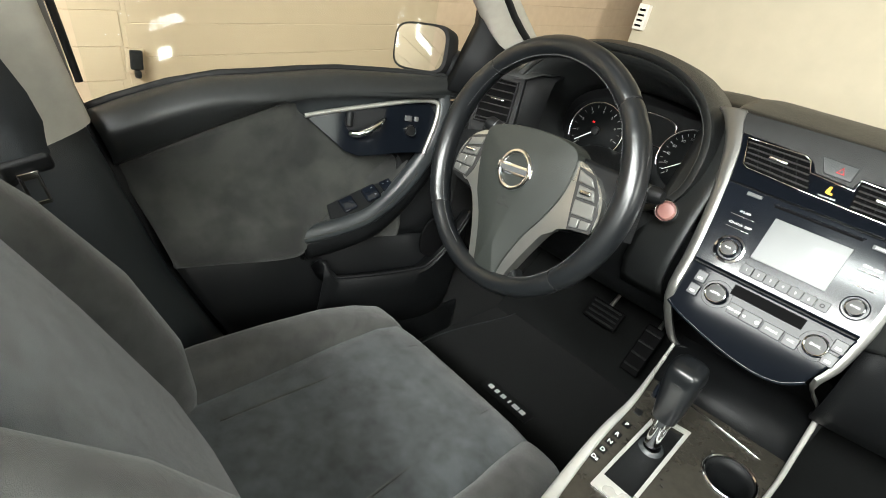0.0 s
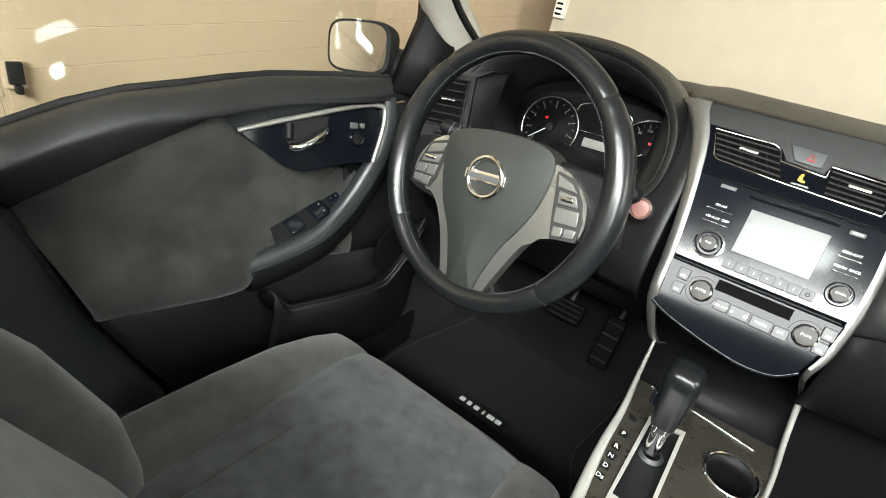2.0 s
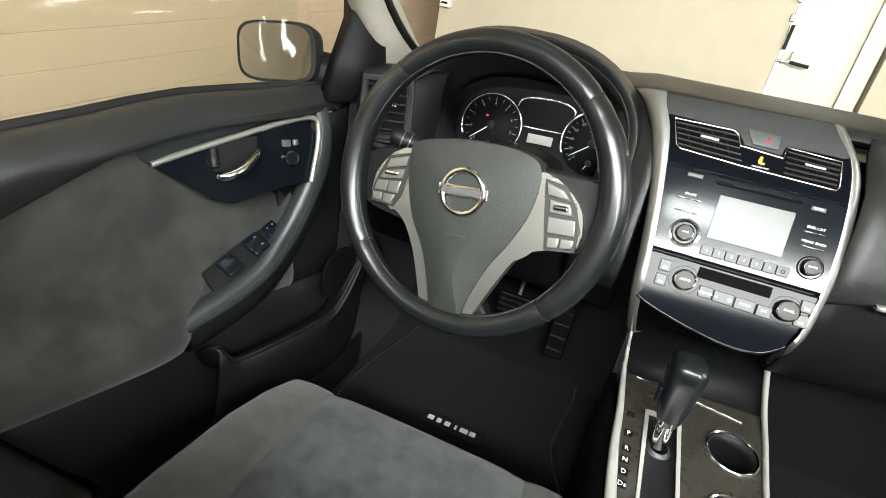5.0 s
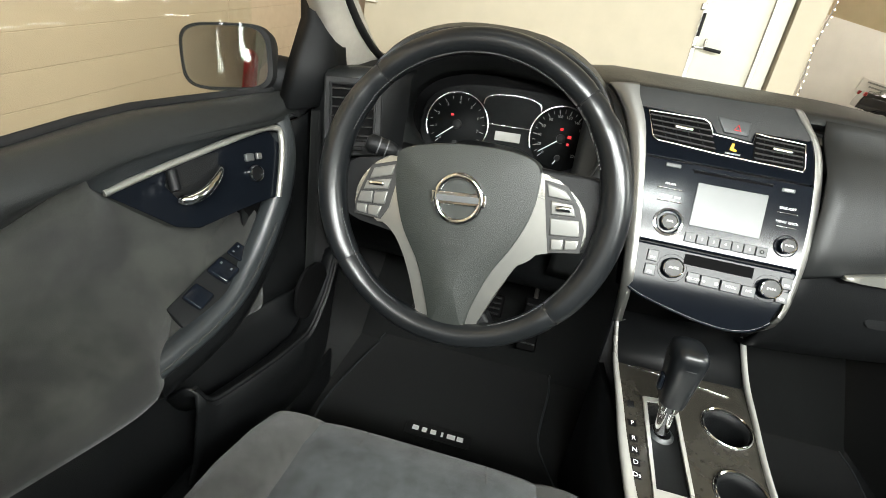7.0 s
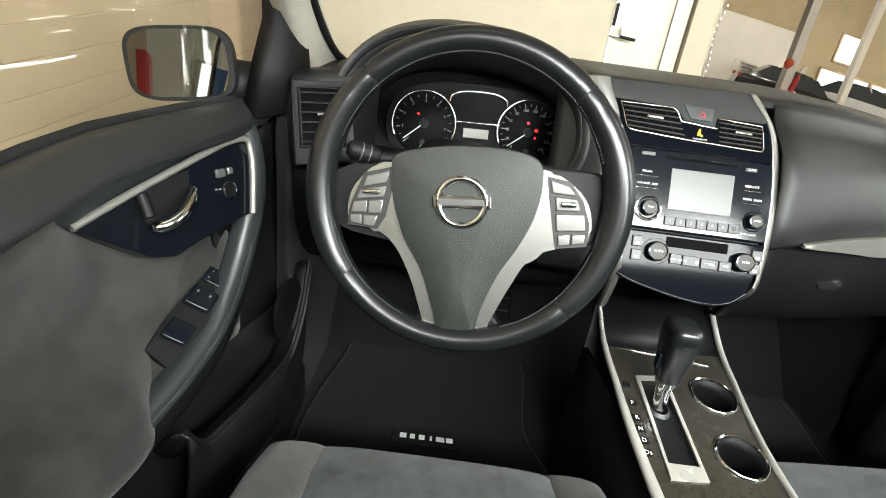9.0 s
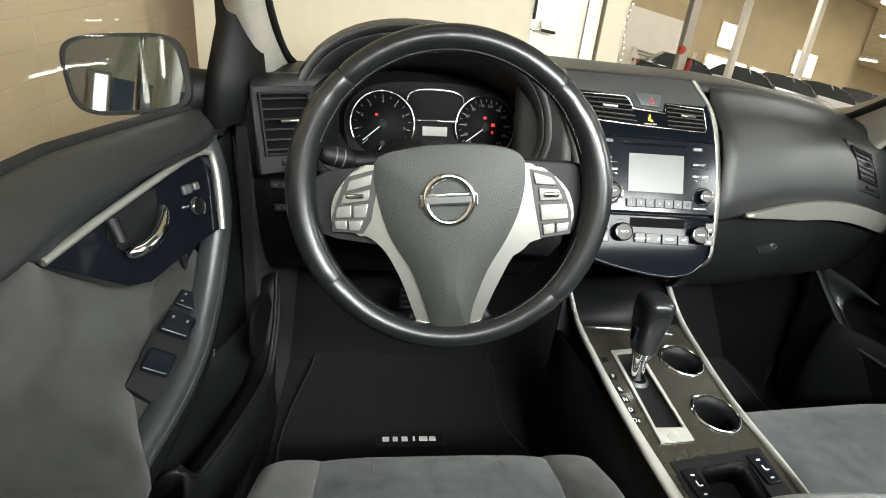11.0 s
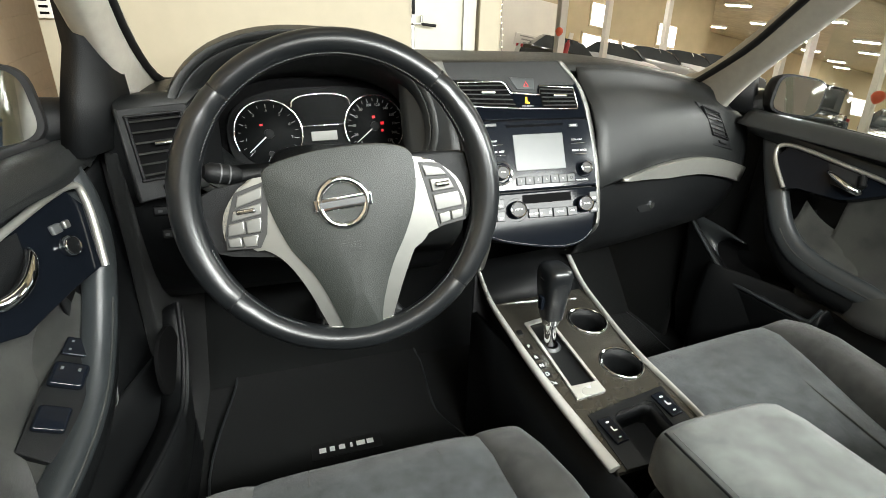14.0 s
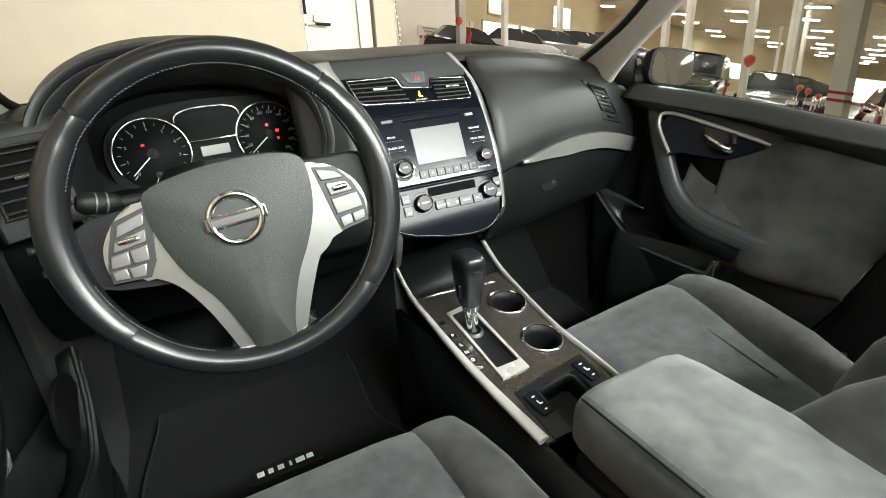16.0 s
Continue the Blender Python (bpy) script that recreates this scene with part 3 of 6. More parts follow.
for sx, yc, yl in ((-0.672, 0.47, 0.70), (0.662, 0.60, 0.52)):
    part("kick_panel", box(I4, (sx, yc, 0.56), (0.02, yl, 0.72), 0.006), CARPET, shell)
part("hinge_pillar", box(I4, (0.722, 0.30, 0.59), (0.02, 0.50, 0.70), 0.006), CARPET, shell)
# dark plate added to close the bright gap between door and pillar
part("door_gap_filler", box(I4, (-0.838, -0.40, 0.50), (0.02, 0.62, 0.62), 0.006), DARK, shell)
part("hinge_pillar", box(I4, (-0.705, 0.172, 0.60), (0.075, 0.03, 0.74), 0.008), RUBBER, shell)
part("cowl", box(I4, (-0.03, 0.70, 0.93), (1.3, 0.2, 0.06), 0.01), DARK, shell)
BR = smooth([(0.68, -0.50, 0.4), (0.67, -0.54, 0.84), (0.65, -0.6, 1.0), (0.52, -0.68, 1.38)], 10)
pillar_l("b_pillar", BR, [0.07] * 10, 0.03, DARK, (-1, 0.35, 0))
# roof with its headliner
part("headliner", loft([[(x, y, 1.43 - 0.09 * (x / 0.6) ** 2 - 0.03 * ((y + 0.7) / 0.6) ** 2) for y in (-0.12, -0.25, -0.40, -0.55, -0.68)] for x in (-0.6, -0.45, -0.3, -0.1, 0.1, 0.25, 0.4, 0.52)]), HEADLINER, shell, solid=0.03)
# windscreen base and bonnet
part("bonnet", loft([[(x, y, 0.985 - 0.10 * ((y - 0.78) / 0.9) ** 2 - 0.06 * (x / 0.65) ** 2) for y in (0.80, 1.0, 1.3, 1.6)] for x in (-0.68, -0.4, 0, 0.4, 0.64)]), PAINTWHITE, shell, solid=0.02)

# dark band round the windscreen
edge = smooth([(-0.600, -0.20, 1.335), (-0.622, 0.0, 1.205), (-0.630, 0.17, 1.070), (-0.612, 0.34, 0.992), (-0.52, 0.50, 0.992), (-0.30, 0.64, 1.022), (0.0, 0.705, 1.032), (0.25, 0.66, 1.022), (0.44, 0.53, 0.992), (0.530, 0.39, 0.968), (0.492, 0.17, 1.058), (0.457, 0.02, 1.158), (0.415, -0.20, 1.330)], 60)
part("windscreen_band", tube(edge, 0.0075, 8), RUBBER, shell, "black band round the windscreen")
# ---- dashboard ----
dash = thing("dashboard", (0, 0.4, 0.6), "black soft-touch dashboard with a satin silver strip", "dashboard")


def clamp(v, a=0.0, b=1.0):
    return max(a, min(b, v))


def pad_front(x):
    r = clamp((x - 0.18) / 0.46)
    l = clamp((-x - 0.25) / 0.42)
    hood = clamp((x + 0.605) / 0.05) * clamp((-0.185 - x) / 0.04)
    return 0.195 + 0.10 * r ** 1.5 - 0.02 * l + 0.20 * hood, 1.042 - 0.068 * r ** 1.6 - 0.066 * l ** 1.4 - 0.012 * hood


def pad_back(x):
    return 0.72 - 0.27 * (abs(x + 0.03) / 0.6) ** 2.2


secs = []
for i in range(49):
    x = -0.672 + 1.322 * i / 48
    y0, z0 = pad_front(x)
    y1 = pad_back(x)
    crest = 0.016
    row = [(x, y0 + 0.012, z0 - 0.022), (x, y0, z0 - 0.012), (x, y0 + 0.004, z0 - 0.002), (x, y0 + 0.02, z0 + 0.004)]
    for k in range(1, 9):
        t = k / 8
        row.append((x, y0 + 0.02 + (y1 - y0 - 0.02) * t, z0 + 0.004 + crest * math.sin(math.pi * min(1, t * 1.1)) - 0.02 * t * t))
    row += [(x, y1, z0 - 0.05), (x, y0 + 0.06, z0 - 0.026)]
    secs.append(row)
part("upper_pad", loft(secs, ring=True, caps=True), PAD, dash)


def strip_line(x):
    t = clamp((x - 0.128) / 0.48, 0, 2)
    return 0.070 + 0.125 * t ** 1.25, 0.812 + 0.052 * math.sin(math.pi * clamp(t * 0.8 + 0.08)) - 0.012 * t


face, glove, strip = [], [], []
for i in range(19):
    x = 0.128 + 0.522 * i / 18
    y0, z0 = pad_front(x)
    ys, zs = strip_line(x)
    face.append(smooth([(x, y0 + 0.016, z0 - 0.001), (x, y0 - 0.004, z0 - 0.008), (x, y0 - 0.018, z0 - 0.032), (x, (y0 + ys) / 2 - 0.022, (z0 + zs) / 2 + 0.02), (x, ys + 0.002, zs + 0.012), (x, ys + 0.012, zs - 0.004), (x, ys + 0.04, zs - 0.008)], 14))
    h = 0.036 * clamp((x - 0.18) / 0.16) ** 0.8
    strip.append([(x, ys + 0.006, zs + 0.004), (x, ys - 0.008, zs + 0.002), (x, ys - 0.008 + h * 0.25, zs - h), (x, ys + 0.012 + h * 0.25, zs - h - 0.003)])
    glove.append(smooth([(x, ys + 0.05, zs - h), (x, ys + 0.018, zs - h - 0.006), (x, ys + 0.022, 0.74), (x, ys + 0.06, 0.665), (x, ys + 0.15, 0.635)], 9))
part("passenger_panel", loft(face), PAD, dash, solid=0.006)
part("silver_strip", loft(strip[2:]), STRIP, dash, "satin silver trim strip", solid=0.004)
gb = part("glove_box", loft(glove), DARK, dash, "black glove box lid", solid=0.008)
GH = frame_of((0.297, 0.128, 0.762), (1, 0.25, 0), (0, 0.1, 1))
part("handle", slab(GH, oval(0, 0, 0.034, 0.012, 28, 2.6), -0.006, 0.006, 0.004), DARK, gb)
part("lock", lathe(at(GH, 0.012, 0, 0.006), [(0, 0.003), (0.006, 0.003), (0.007, 0), (0.007, -0.002)], 18), CHROME, gb, "chrome lock barrel")
part("toe_panel", box(I4, (0.36, 0.44, 0.652), (0.5, 0.24, 0.02), 0.005), PIT, dash)

# knee panel, column shroud and end panel on the driver's side
knee = []
for i in range(15):
    x = -0.672 + 0.54 * i / 14
    b = 0.03 * math.sin(math.pi * clamp((x + 0.62) / 0.5))
    knee.append(smooth([(x, 0.22, 0.87), (x, 0.145 - b * 0.3, 0.85), (x, 0.15 - b, 0.78), (x, 0.19 - b, 0.68), (x, 0.27, 0.61), (x, 0.42, 0.60)], 10))
part("knee_panel", loft(knee), DARK, dash, solid=0.008)
part("column_shroud", loft([[Vector((-0.372, y, z0)) + Vector((x, 0, z)) for x, z in oval(0, 0, rx, rz, 22, 3.2)] for y, z0, rx, rz in ((-0.02, 0.858, 0.052, 0.045), (0.04, 0.855, 0.062, 0.046), (0.12, 0.850, 0.072, 0.045), (0.27, 0.845, 0.085, 0.045))], ring=True, caps=True), DARK, dash)
for zz, ww in ((0.822, 0.050), (0.783, 0.038)):
    m = frame_of((-0.612, 0.142, zz), (1, 0.1, 0), (0, 0.1, 1))
    bl = part("switch_blank", box(m, (0, 0, 0), (ww, 0.015, 0.012), 0.003), DARK, dash, "black blank switch panel")
    for k in (-1, 0, 1):
        part("switch_mark", box(m, (k * ww * 0.3, 0, 0.0062), (0.006, 0.004, 0.001), 0.0003), KEY, bl)
# panel between the gauges and the centre stack
side = []
for i in range(7):
    t = i / 6
    x = -0.225 + 0.085 * t
    side.append(smooth([(x, 0.235 - 0.03 * t, 1.035), (x, 0.215 - 0.05 * t, 0.99), (x, 0.190 - 0.065 * t, 0.92), (x, 0.150 - 0.055 * t, 0.85), (x, 0.115 - 0.03 * t, 0.77), (x, 0.15, 0.70)], 12))
part("driver_side_panel", loft(side), PAD, dash, solid=0.006)

# hooded instrument binnacle: from the lip inwards to the dials, and outwards over the top
HC = (-0.388, 0.935)


def egg(cx, cz, rx, rt, rb, n=48, lean=0.0):
    out = []
    for i in range(n):
        a = 2 * math.pi * i / n
        c, s = math.cos(a), math.sin(a)
        out.append((cx + rx * math.copysign(abs(c) ** 0.85, c) + lean * s, cz + (rt if s > 0 else rb) * math.copysign(abs(s) ** 0.9, s)))
    return out


def ringat(e, yf):
    return [Vector((x, yf(z), z)) for x, z in e]


lip = ringat(egg(*HC, 0.212, 0.152, 0.12), lambda z: 0.135 + 0.35 * (z - 0.93) * (1 if z > 0.93 else 0.2))
lip_in = ringat(egg(*HC, 0.203, 0.142, 0.112), lambda z: 0.135 + 0.35 * (z - 0.93) * (1 if z > 0.93 else 0.2) + 0.002)
bowl1 = ringat(egg(-0.382, 0.93, 0.196, 0.122, 0.10), lambda z: 0.20 + 0.2 * (z - 0.93))
bowl2 = ringat(egg(-0.370, 0.922, 0.188, 0.10, 0.09), lambda z: 0.285 + 0.12 * (z - 0.93))
bowl3 = ringat(egg(-0.362, 0.918, 0.184, 0.094, 0.085), lambda z: 0.325 + 0.12 * (z - 0.93))
part("binnacle_bowl", loft([lip_in, bowl1, bowl2, bowl3], ring=True), PAD, dash, "black recess round the dials", solid=0.003)
over1 = ringat(egg(-0.388, 0.935, 0.216, 0.158, 0.122), lambda z: 0.165 + 0.35 * max(0, z - 0.93))
over2 = ringat(egg(-0.388, 0.925, 0.222, 0.160, 0.12), lambda z: 0.24 + 0.35 * max(0, z - 0.93))
over3 = ringat(egg(-0.38, 0.90, 0.19, 0.135, 0.10), lambda z: 0.42)
part("instrument_hood", loft([lip_in, lip, over1, over2, over3], ring=True), PAD, dash, "rounded black hood over the dials", solid=-0.003)

# vents at both ends
def end_vent(m, w, h, slats, name, around):
    v = part(name, slab(m, [(-w - 0.012, -h - 0.03), (w + 0.014, -h - 0.026), (w + 0.012, h + 0.012), (-w - 0.01, h + 0.012)], -0.012, 0.004, 0.003), around, dash)
    part("opening", slab(m, [(-w, -h), (w, -h), (w, h), (-w, h)], 0.004, 0.0045), PIT, v)
    part("frame", join(box(m, (0, h, 0.006), (2 * w + 0.006, 0.004, 0.008), 0.0015), box(m, (0, -h, 0.006), (2 * w + 0.006, 0.004, 0.008), 0.0015), box(m, (-w, 0, 0.006), (0.004, 2 * h, 0.008), 0.0015), box(m, (w, 0, 0.006), (0.004, 2 * h, 0.008), 0.0015)), DARK, v)
    for k in range(slats):
        yy = -h + 2 * h * (k + 0.5) / slats
        part("slat", box(m @ Matrix.Translation((0, yy, 0.009)) @ Matrix.Rotation(radians(-62), 4, "X"), (0, 0, 0), (2 * w - 0.003, 0.0048, 0.0014), 0.0005), KEYBED, v)
    part("vane_tab", box(m, (0.004, 0.004, 0.013), (0.030, 0.005, 0.006), 0.002), CHROME, v, "bright vane tab")
    part("thumb_wheel", box(m, (0.002, -h - 0.014, 0.005), (0.032, 0.008, 0.006), 0.002), DARK, v)
    return v


LV = frame_of((-0.606, 0.125, 0.925), (1, 0.42, 0.05), (0.02, 0.25, 1))
end_vent(LV, 0.036, 0.045, 6, "end_vent", DARK)
RV = Matrix(((0.94, -0.55, 0.36, 0.490), (0.25, 0.11, -0.86, 0.182), (-0.24, 0.83, 0.36, 0.920), (0, 0, 0, 1)))
end_vent(RV, 0.036, 0.036, 6, "end_vent", DARK)
part("end_panel", loft([smooth([(-0.672, 0.20, 0.99), (-0.672, 0.135, 0.97), (-0.672, 0.12, 0.90), (-0.672, 0.14, 0.83)], 8), smooth([(-0.60, 0.21, 0.995), (-0.60, 0.155, 0.985), (-0.60, 0.142, 0.9), (-0.60, 0.15, 0.83)], 8), smooth([(-0.53, 0.23, 1.0), (-0.53, 0.20, 0.985), (-0.53, 0.19, 0.9), (-0.53, 0.18, 0.83)], 8)]), DARK, dash, solid=0.006)
VT = [LV @ Vector(q) for q in ((-0.047, 0.057, 0.003), (0.049, 0.057, 0.003), (-0.049, -0.074, 0.003))]
part("vent_top", loft([[VT[0], VT[1]], [(VT[0] + Vector((-0.668, 0.19, 0.992))) / 2 + Vector((0, 0, 0.006)), (VT[1] + Vector((-0.535, 0.21, 1.002))) / 2 + Vector((0, 0, 0.006))], [(-0.668, 0.21, 0.990), (-0.535, 0.23, 1.000)]]), PAD, dash, solid=0.004)
part("vent_side", loft([[VT[0], VT[2]], [(-0.671, 0.205, 0.988), (-0.671, 0.19, 0.84)]]), PAD, dash, solid=0.004)
part("demister_slot", box(frame_of((-0.57, 0.31, 0.995), (1, 0.35, 0.0), (-0.2, 1, 0)), (0, 0, 0), (0.10, 0.018, 0.012), 0.004), PIT, dash)
# start button
SB = frame_of((-0.181, 0.092, 0.874), (1, 0.1, 0), (0, 0.25, 1))
sbt = part("start_button", lathe(SB, [(0.019, -0.004), (0.019, 0.004), (0.0165, 0.007), (0.014, 0.004)], 28), CHROME, dash, "chrome ringed start button")
part("cap", lathe(SB, [(0.014, 0.003), (0.0125, 0.006), (0, 0.007)], 24), PINK, sbt, "worn red start cap")
# side hoods for the stalks
def stalk(p0, p1, p2):
    a, b, c = Vector(p0), Vector(p1), Vector(p2)
    s = part("stalk", tube([a, a.lerp(b, 0.5), b], [0.009, 0.0085, 0.010], 14), DARK, dash)
    part("grip", tube([b, b.lerp(c, 0.15), b.lerp(c, 0.85), c], [0.010, 0.0145, 0.0145, 0.009], 16), DARK, s)
    d = (c - b).normalized()
    for k in (0.35, 0.6):
        q = b.lerp(c, k)
        part("ring_mark", tube([q - d * 0.001, q + d * 0.001], 0.0149, 16), KEY, s)
    return s


stalk((-0.43, 0.07, 0.892), (-0.50, 0.05, 0.892), (-0.545, 0.035, 0.905))
stalk((-0.31, 0.07, 0.885), (-0.235, 0.062, 0.893), (-0.182, 0.055, 0.902))
# ---- instrument cluster ----
cluster = thing("instrument_cluster", (-0.356, 0.33, 0.85), "black instrument cluster with two chrome ringed dials", "instrument cluster")
KF = frame_of((-0.352, 0.2959, 0.9141), (0.9971, 0.0712, 0.0253), (-0.0399, 0.2123, 0.9764))
part("back_plate", slab(KF, oval(0, 0, 0.20, 0.105, 48, 2.6), -0.03, -0.022, 0.002), PIT, cluster)
part("face_plate", slab(KF, oval(0, -0.005, 0.175, 0.085, 48, 2.8), -0.022, -0.012, 0.002), DIAL, cluster)


def gauge(x, y, r, marks, nums, needle, red):
    m = at(KF, x, y, -0.012)
    g = part("dial", lathe(m, [(0, 0.004), (r * 0.97, 0.004), (r, 0.002), (r, -0.002)], 48), DIAL, cluster, "black dial")
    a0, a1 = radians(225), radians(-45)
    arc = [m @ Vector(((r + 0.001) * math.cos(t), (r + 0.001) * math.sin(t), 0.006)) for t in np.linspace(radians(-40), radians(205), 40)]
    part("chrome_ring", tube(arc, 0.0019, 8), CHROME, g, "thin chrome ring")
    for k in range(marks):
        a = a0 + (a1 - a0) * k / (marks - 1)
        big = k % 2 == 0
        ln = 0.0075 if big else 0.005
        part("tick", box(m @ Matrix.Rotation(a, 4, "Z"), (r * 0.9 - ln / 2, 0, 0.0045), (ln, 0.0014 if big else 0.0009, 0.0008)), DIMINK, g)
    for k, n in enumerate(nums):
        a = a0 + (a1 - a0) * k / (len(nums) - 1)
        part("number", words(n, at(m, r * 0.70 * math.cos(a), r * 0.70 * math.sin(a), 0.0045), 0.0078), DIMINK, g)
    a = a0 + (a1 - a0) * needle
    part("needle", slab(m @ Matrix.Rotation(a, 4, "Z"), [(-0.004, -0.0011), (r * 0.82, -0.0005), (r * 0.82, 0.0005), (-0.004, 0.0011)], 0.009, 0.0105), INK, g, "white needle")
    part("needle_cap", lathe(m, [(0.009, 0.004), (0.0085, 0.011), (0.006, 0.012), (0, 0.012)], 24), DARK, g)
    sub = at(m, 0.0, -r * 0.62, 0)
    part("small_dial_cap", lathe(sub, [(0.006, 0.004), (0.0055, 0.009), (0, 0.0095)], 18), DARK, g)
    part("small_needle", box(sub @ Matrix.Rotation(radians(240), 4, "Z"), (0.008, 0, 0.008), (0.013, 0.0012, 0.0008)), INK, g)
    for px, py, w, h in red:
        part("warning_lamp", box(m, (px, py, 0.0048), (w * 0.7, h * 0.7, 0.001), 0.0004), RED, g, "glowing red warning lamp")
    return g


gauge(-0.102, -0.002, 0.060, 17, "0 1 2 3 4 5 6 7 8".split(), 0.02, [(-0.012, 0.017, 0.008, 0.005)])
gauge(0.102, 0.000, 0.060, 23, "0 20 40 60 80 100 120 140 160 180 200 220".split(), 0.03, [(-0.001, 0.018, 0.008, 0.007), (0.016, 0.005, 0.010, 0.008), (0.015, -0.009, 0.006, 0.007)])
# display between the dials under a chrome arch
dsp = [(-0.050, 0.010), (-0.036, 0.008), (0.036, 0.008), (0.050, 0.010), (0.057, 0.045), (0.050, 0.058), (0.025, 0.064), (-0.025, 0.064), (-0.050, 0.058), (-0.057, 0.045)]
part("display", slab(KF, dsp, -0.012, -0.007, 0.001), DIAL, cluster)
arch = smooth([(-0.056, 0.044, -0.006), (-0.051, 0.057, -0.005), (-0.025, 0.065, -0.005), (0.025, 0.065, -0.005), (0.051, 0.057, -0.005), (0.056, 0.044, -0.006)], 24)
part("chrome_arch", tube([KF @ p for p in arch], 0.0022, 8), CHROME, cluster, "chrome arch over the display")
part("chrome_line", tube([KF @ Vector((-0.044, 0.008, -0.006)), KF @ Vector((0.044, 0.008, -0.006))], 0.0014, 8), CHROME, cluster)
part("trip_display", box(KF, (0, -0.012, -0.009), (0.050, 0.018, 0.004), 0.001), LCD, cluster, "grey trip display")
# ---- steering wheel ----
wheel = thing("steering_wheel", (-0.375, 0.0, 0.87), "black leather steering wheel with satin silver spokes", "steering wheel")
WF = frame_of((-0.3711, -0.0625, 0.886), (0.9913, -0.1169, 0.0597), (-0.0308, 0.235, 0.9715)) @ Matrix.Scale(0.988, 4)
RW = 0.1965


def grip_r(a):
    """Rim thickness round the wheel: fuller where the thumbs rest."""
    s = math.cos(2 * a)
    side = max(0, math.cos(a) ** 2 - 0.35) * (1 if math.sin(a) < 0.6 else 0)
    return 0.0168 + 0.0045 * side


SEAMS = [radians(d) for d in (46, 134, 219, 318)]


def rim_arc(a0, a1, n, material, label):
    secs = []
    for i in range(n + 1):
        a = a0 + (a1 - a0) * i / n
        r = grip_r(a)
        edge = min(1.0, min(i, n - i) / 1.0 * 0.5 + 0.93)
        c = Vector((RW * math.cos(a), RW * math.sin(a), 0))
        o = Vector((math.cos(a), math.sin(a), 0))
        secs.append([WF @ (c + edge * r * (math.cos(b) * o * 1.0 + math.sin(b) * Vector((0, 0, 1.12)))) for b in (2 * math.pi * k / 20 for k in range(20))])
    return part("rim", loft(secs, ring=True, caps=True), material, wheel, label, sharp=50)


G = 0.0045
ends = SEAMS + [SEAMS[0] + 2 * math.pi]
for a0, a1 in zip(ends, ends[1:]):
    rim_arc(a0 + G, a1 - G, 30, LEATHER, "black leather rim section")
for a in SEAMS:
    c = WF @ Vector((RW * math.cos(a), RW * math.sin(a), 0))
    t = (WF.to_3x3() @ Vector((-math.sin(a), math.cos(a), 0))) * 0.0016
    part("seam_ring", tube([c - t, c + t], grip_r(a) * 0.985, 20), RUBBER, wheel)
st = []
for k in range(230):
    a = 2 * math.pi * k / 230
    deg = math.degrees(a) % 360
    if 160 < deg < 196 or 344 < deg or deg < 20 or 248 < deg < 292:
        continue
    r = grip_r(a)
    o = Vector((math.cos(a), math.sin(a), 0))
    tn = Vector((-math.sin(a), math.cos(a), 0))
    p = RW * o + r * (-0.93 * o + Vector((0, 0, 0.46)))
    st.append(tube([WF @ (p - tn * 0.0013 - o * 0.0006), WF @ (p + tn * 0.0013 + o * 0.0006)], 0.0006, 5))
tagged(part("stitching", join(*st), mat("grey_thread", (0.085, 0.085, 0.085), 0.8), wheel, "grey stitching inside the rim"), kind="stuff")


WH = WF @ Matrix.Translation((0.005, 0.0, 0)) @ Matrix.Rotation(radians(4.6), 4, "Z")  # hub and spokes, turned a little


def px(l, s=0.00074):
    return [((x - 825) * s, (340 - y) * s) for x, y in l]


def puffed(outline, z0, z1, crown, material, name, parent, label="", rings=7):
    """A pad with a domed front over an outline in the wheel's plane."""
    cx = sum(p[0] for p in outline) / len(outline)
    cy = sum(p[1] for p in outline) / len(outline)
    secs = [[WH @ Vector((x, y, z0)) for x, y in outline]]
    for k in range(rings):
        t = k / (rings - 1)
        s = 1.0 if t < 0.8 else (1 - 0.012 * ((t - 0.8) / 0.2) ** 2)
        secs.append([WH @ Vector((cx + (x - cx) * s, cy + (y - cy) * s, z0 + (z1 - z0) * t)) for x, y in outline])
    for k in range(1, 9):
        s = 0.988 * (1 - (k / 9) ** 1.4)
        secs.append([WH @ Vector((cx + (x - cx) * s, cy + (y - cy) * (0.4 + 0.6 * s), z1 + crown * (1 - s * s))) for x, y in outline])
    return part(name, loft(secs, ring=True, caps=True), material, parent, label, sharp=50)


hub = smooth(px([(694, 268), (752, 254), (820, 250), (900, 256), (948, 274), (956, 312), (945, 370), (919, 425), (884, 480), (856, 545), (845, 588), (838, 598), (808, 601), (782, 598), (775, 588), (765, 545), (742, 475), (709, 415), (690, 350), (686, 300)]), 72, True)
hub = [(p[0], p[1]) for p in [Vector((q[0], q[1])) for q in hub]]
hubp = puffed(hub, -0.03, 0.004, 0.010, HUB, "hub_cover", wheel, "domed black airbag cover")
lsp = smooth(px([(672, 282), (640, 300), (612, 335), (604, 372), (612, 396), (655, 404), (692, 432), (722, 490), (744, 560), (756, 596), (776, 602), (790, 590), (770, 500), (745, 400), (720, 300)]), 60, True)
part("spoke_trim", slab(WH, [(p[0], p[1]) for p in lsp], -0.022, 0.0, 0.004), SPOKE, wheel, "satin silver spoke")
rsp = smooth(px([(968, 292), (1004, 312), (1032, 342), (1042, 380), (1036, 416), (985, 426), (940, 446), (906, 500), (876, 560), (858, 598), (838, 604), (826, 590), (860, 500), (900, 400), (930, 300)]), 60, True)
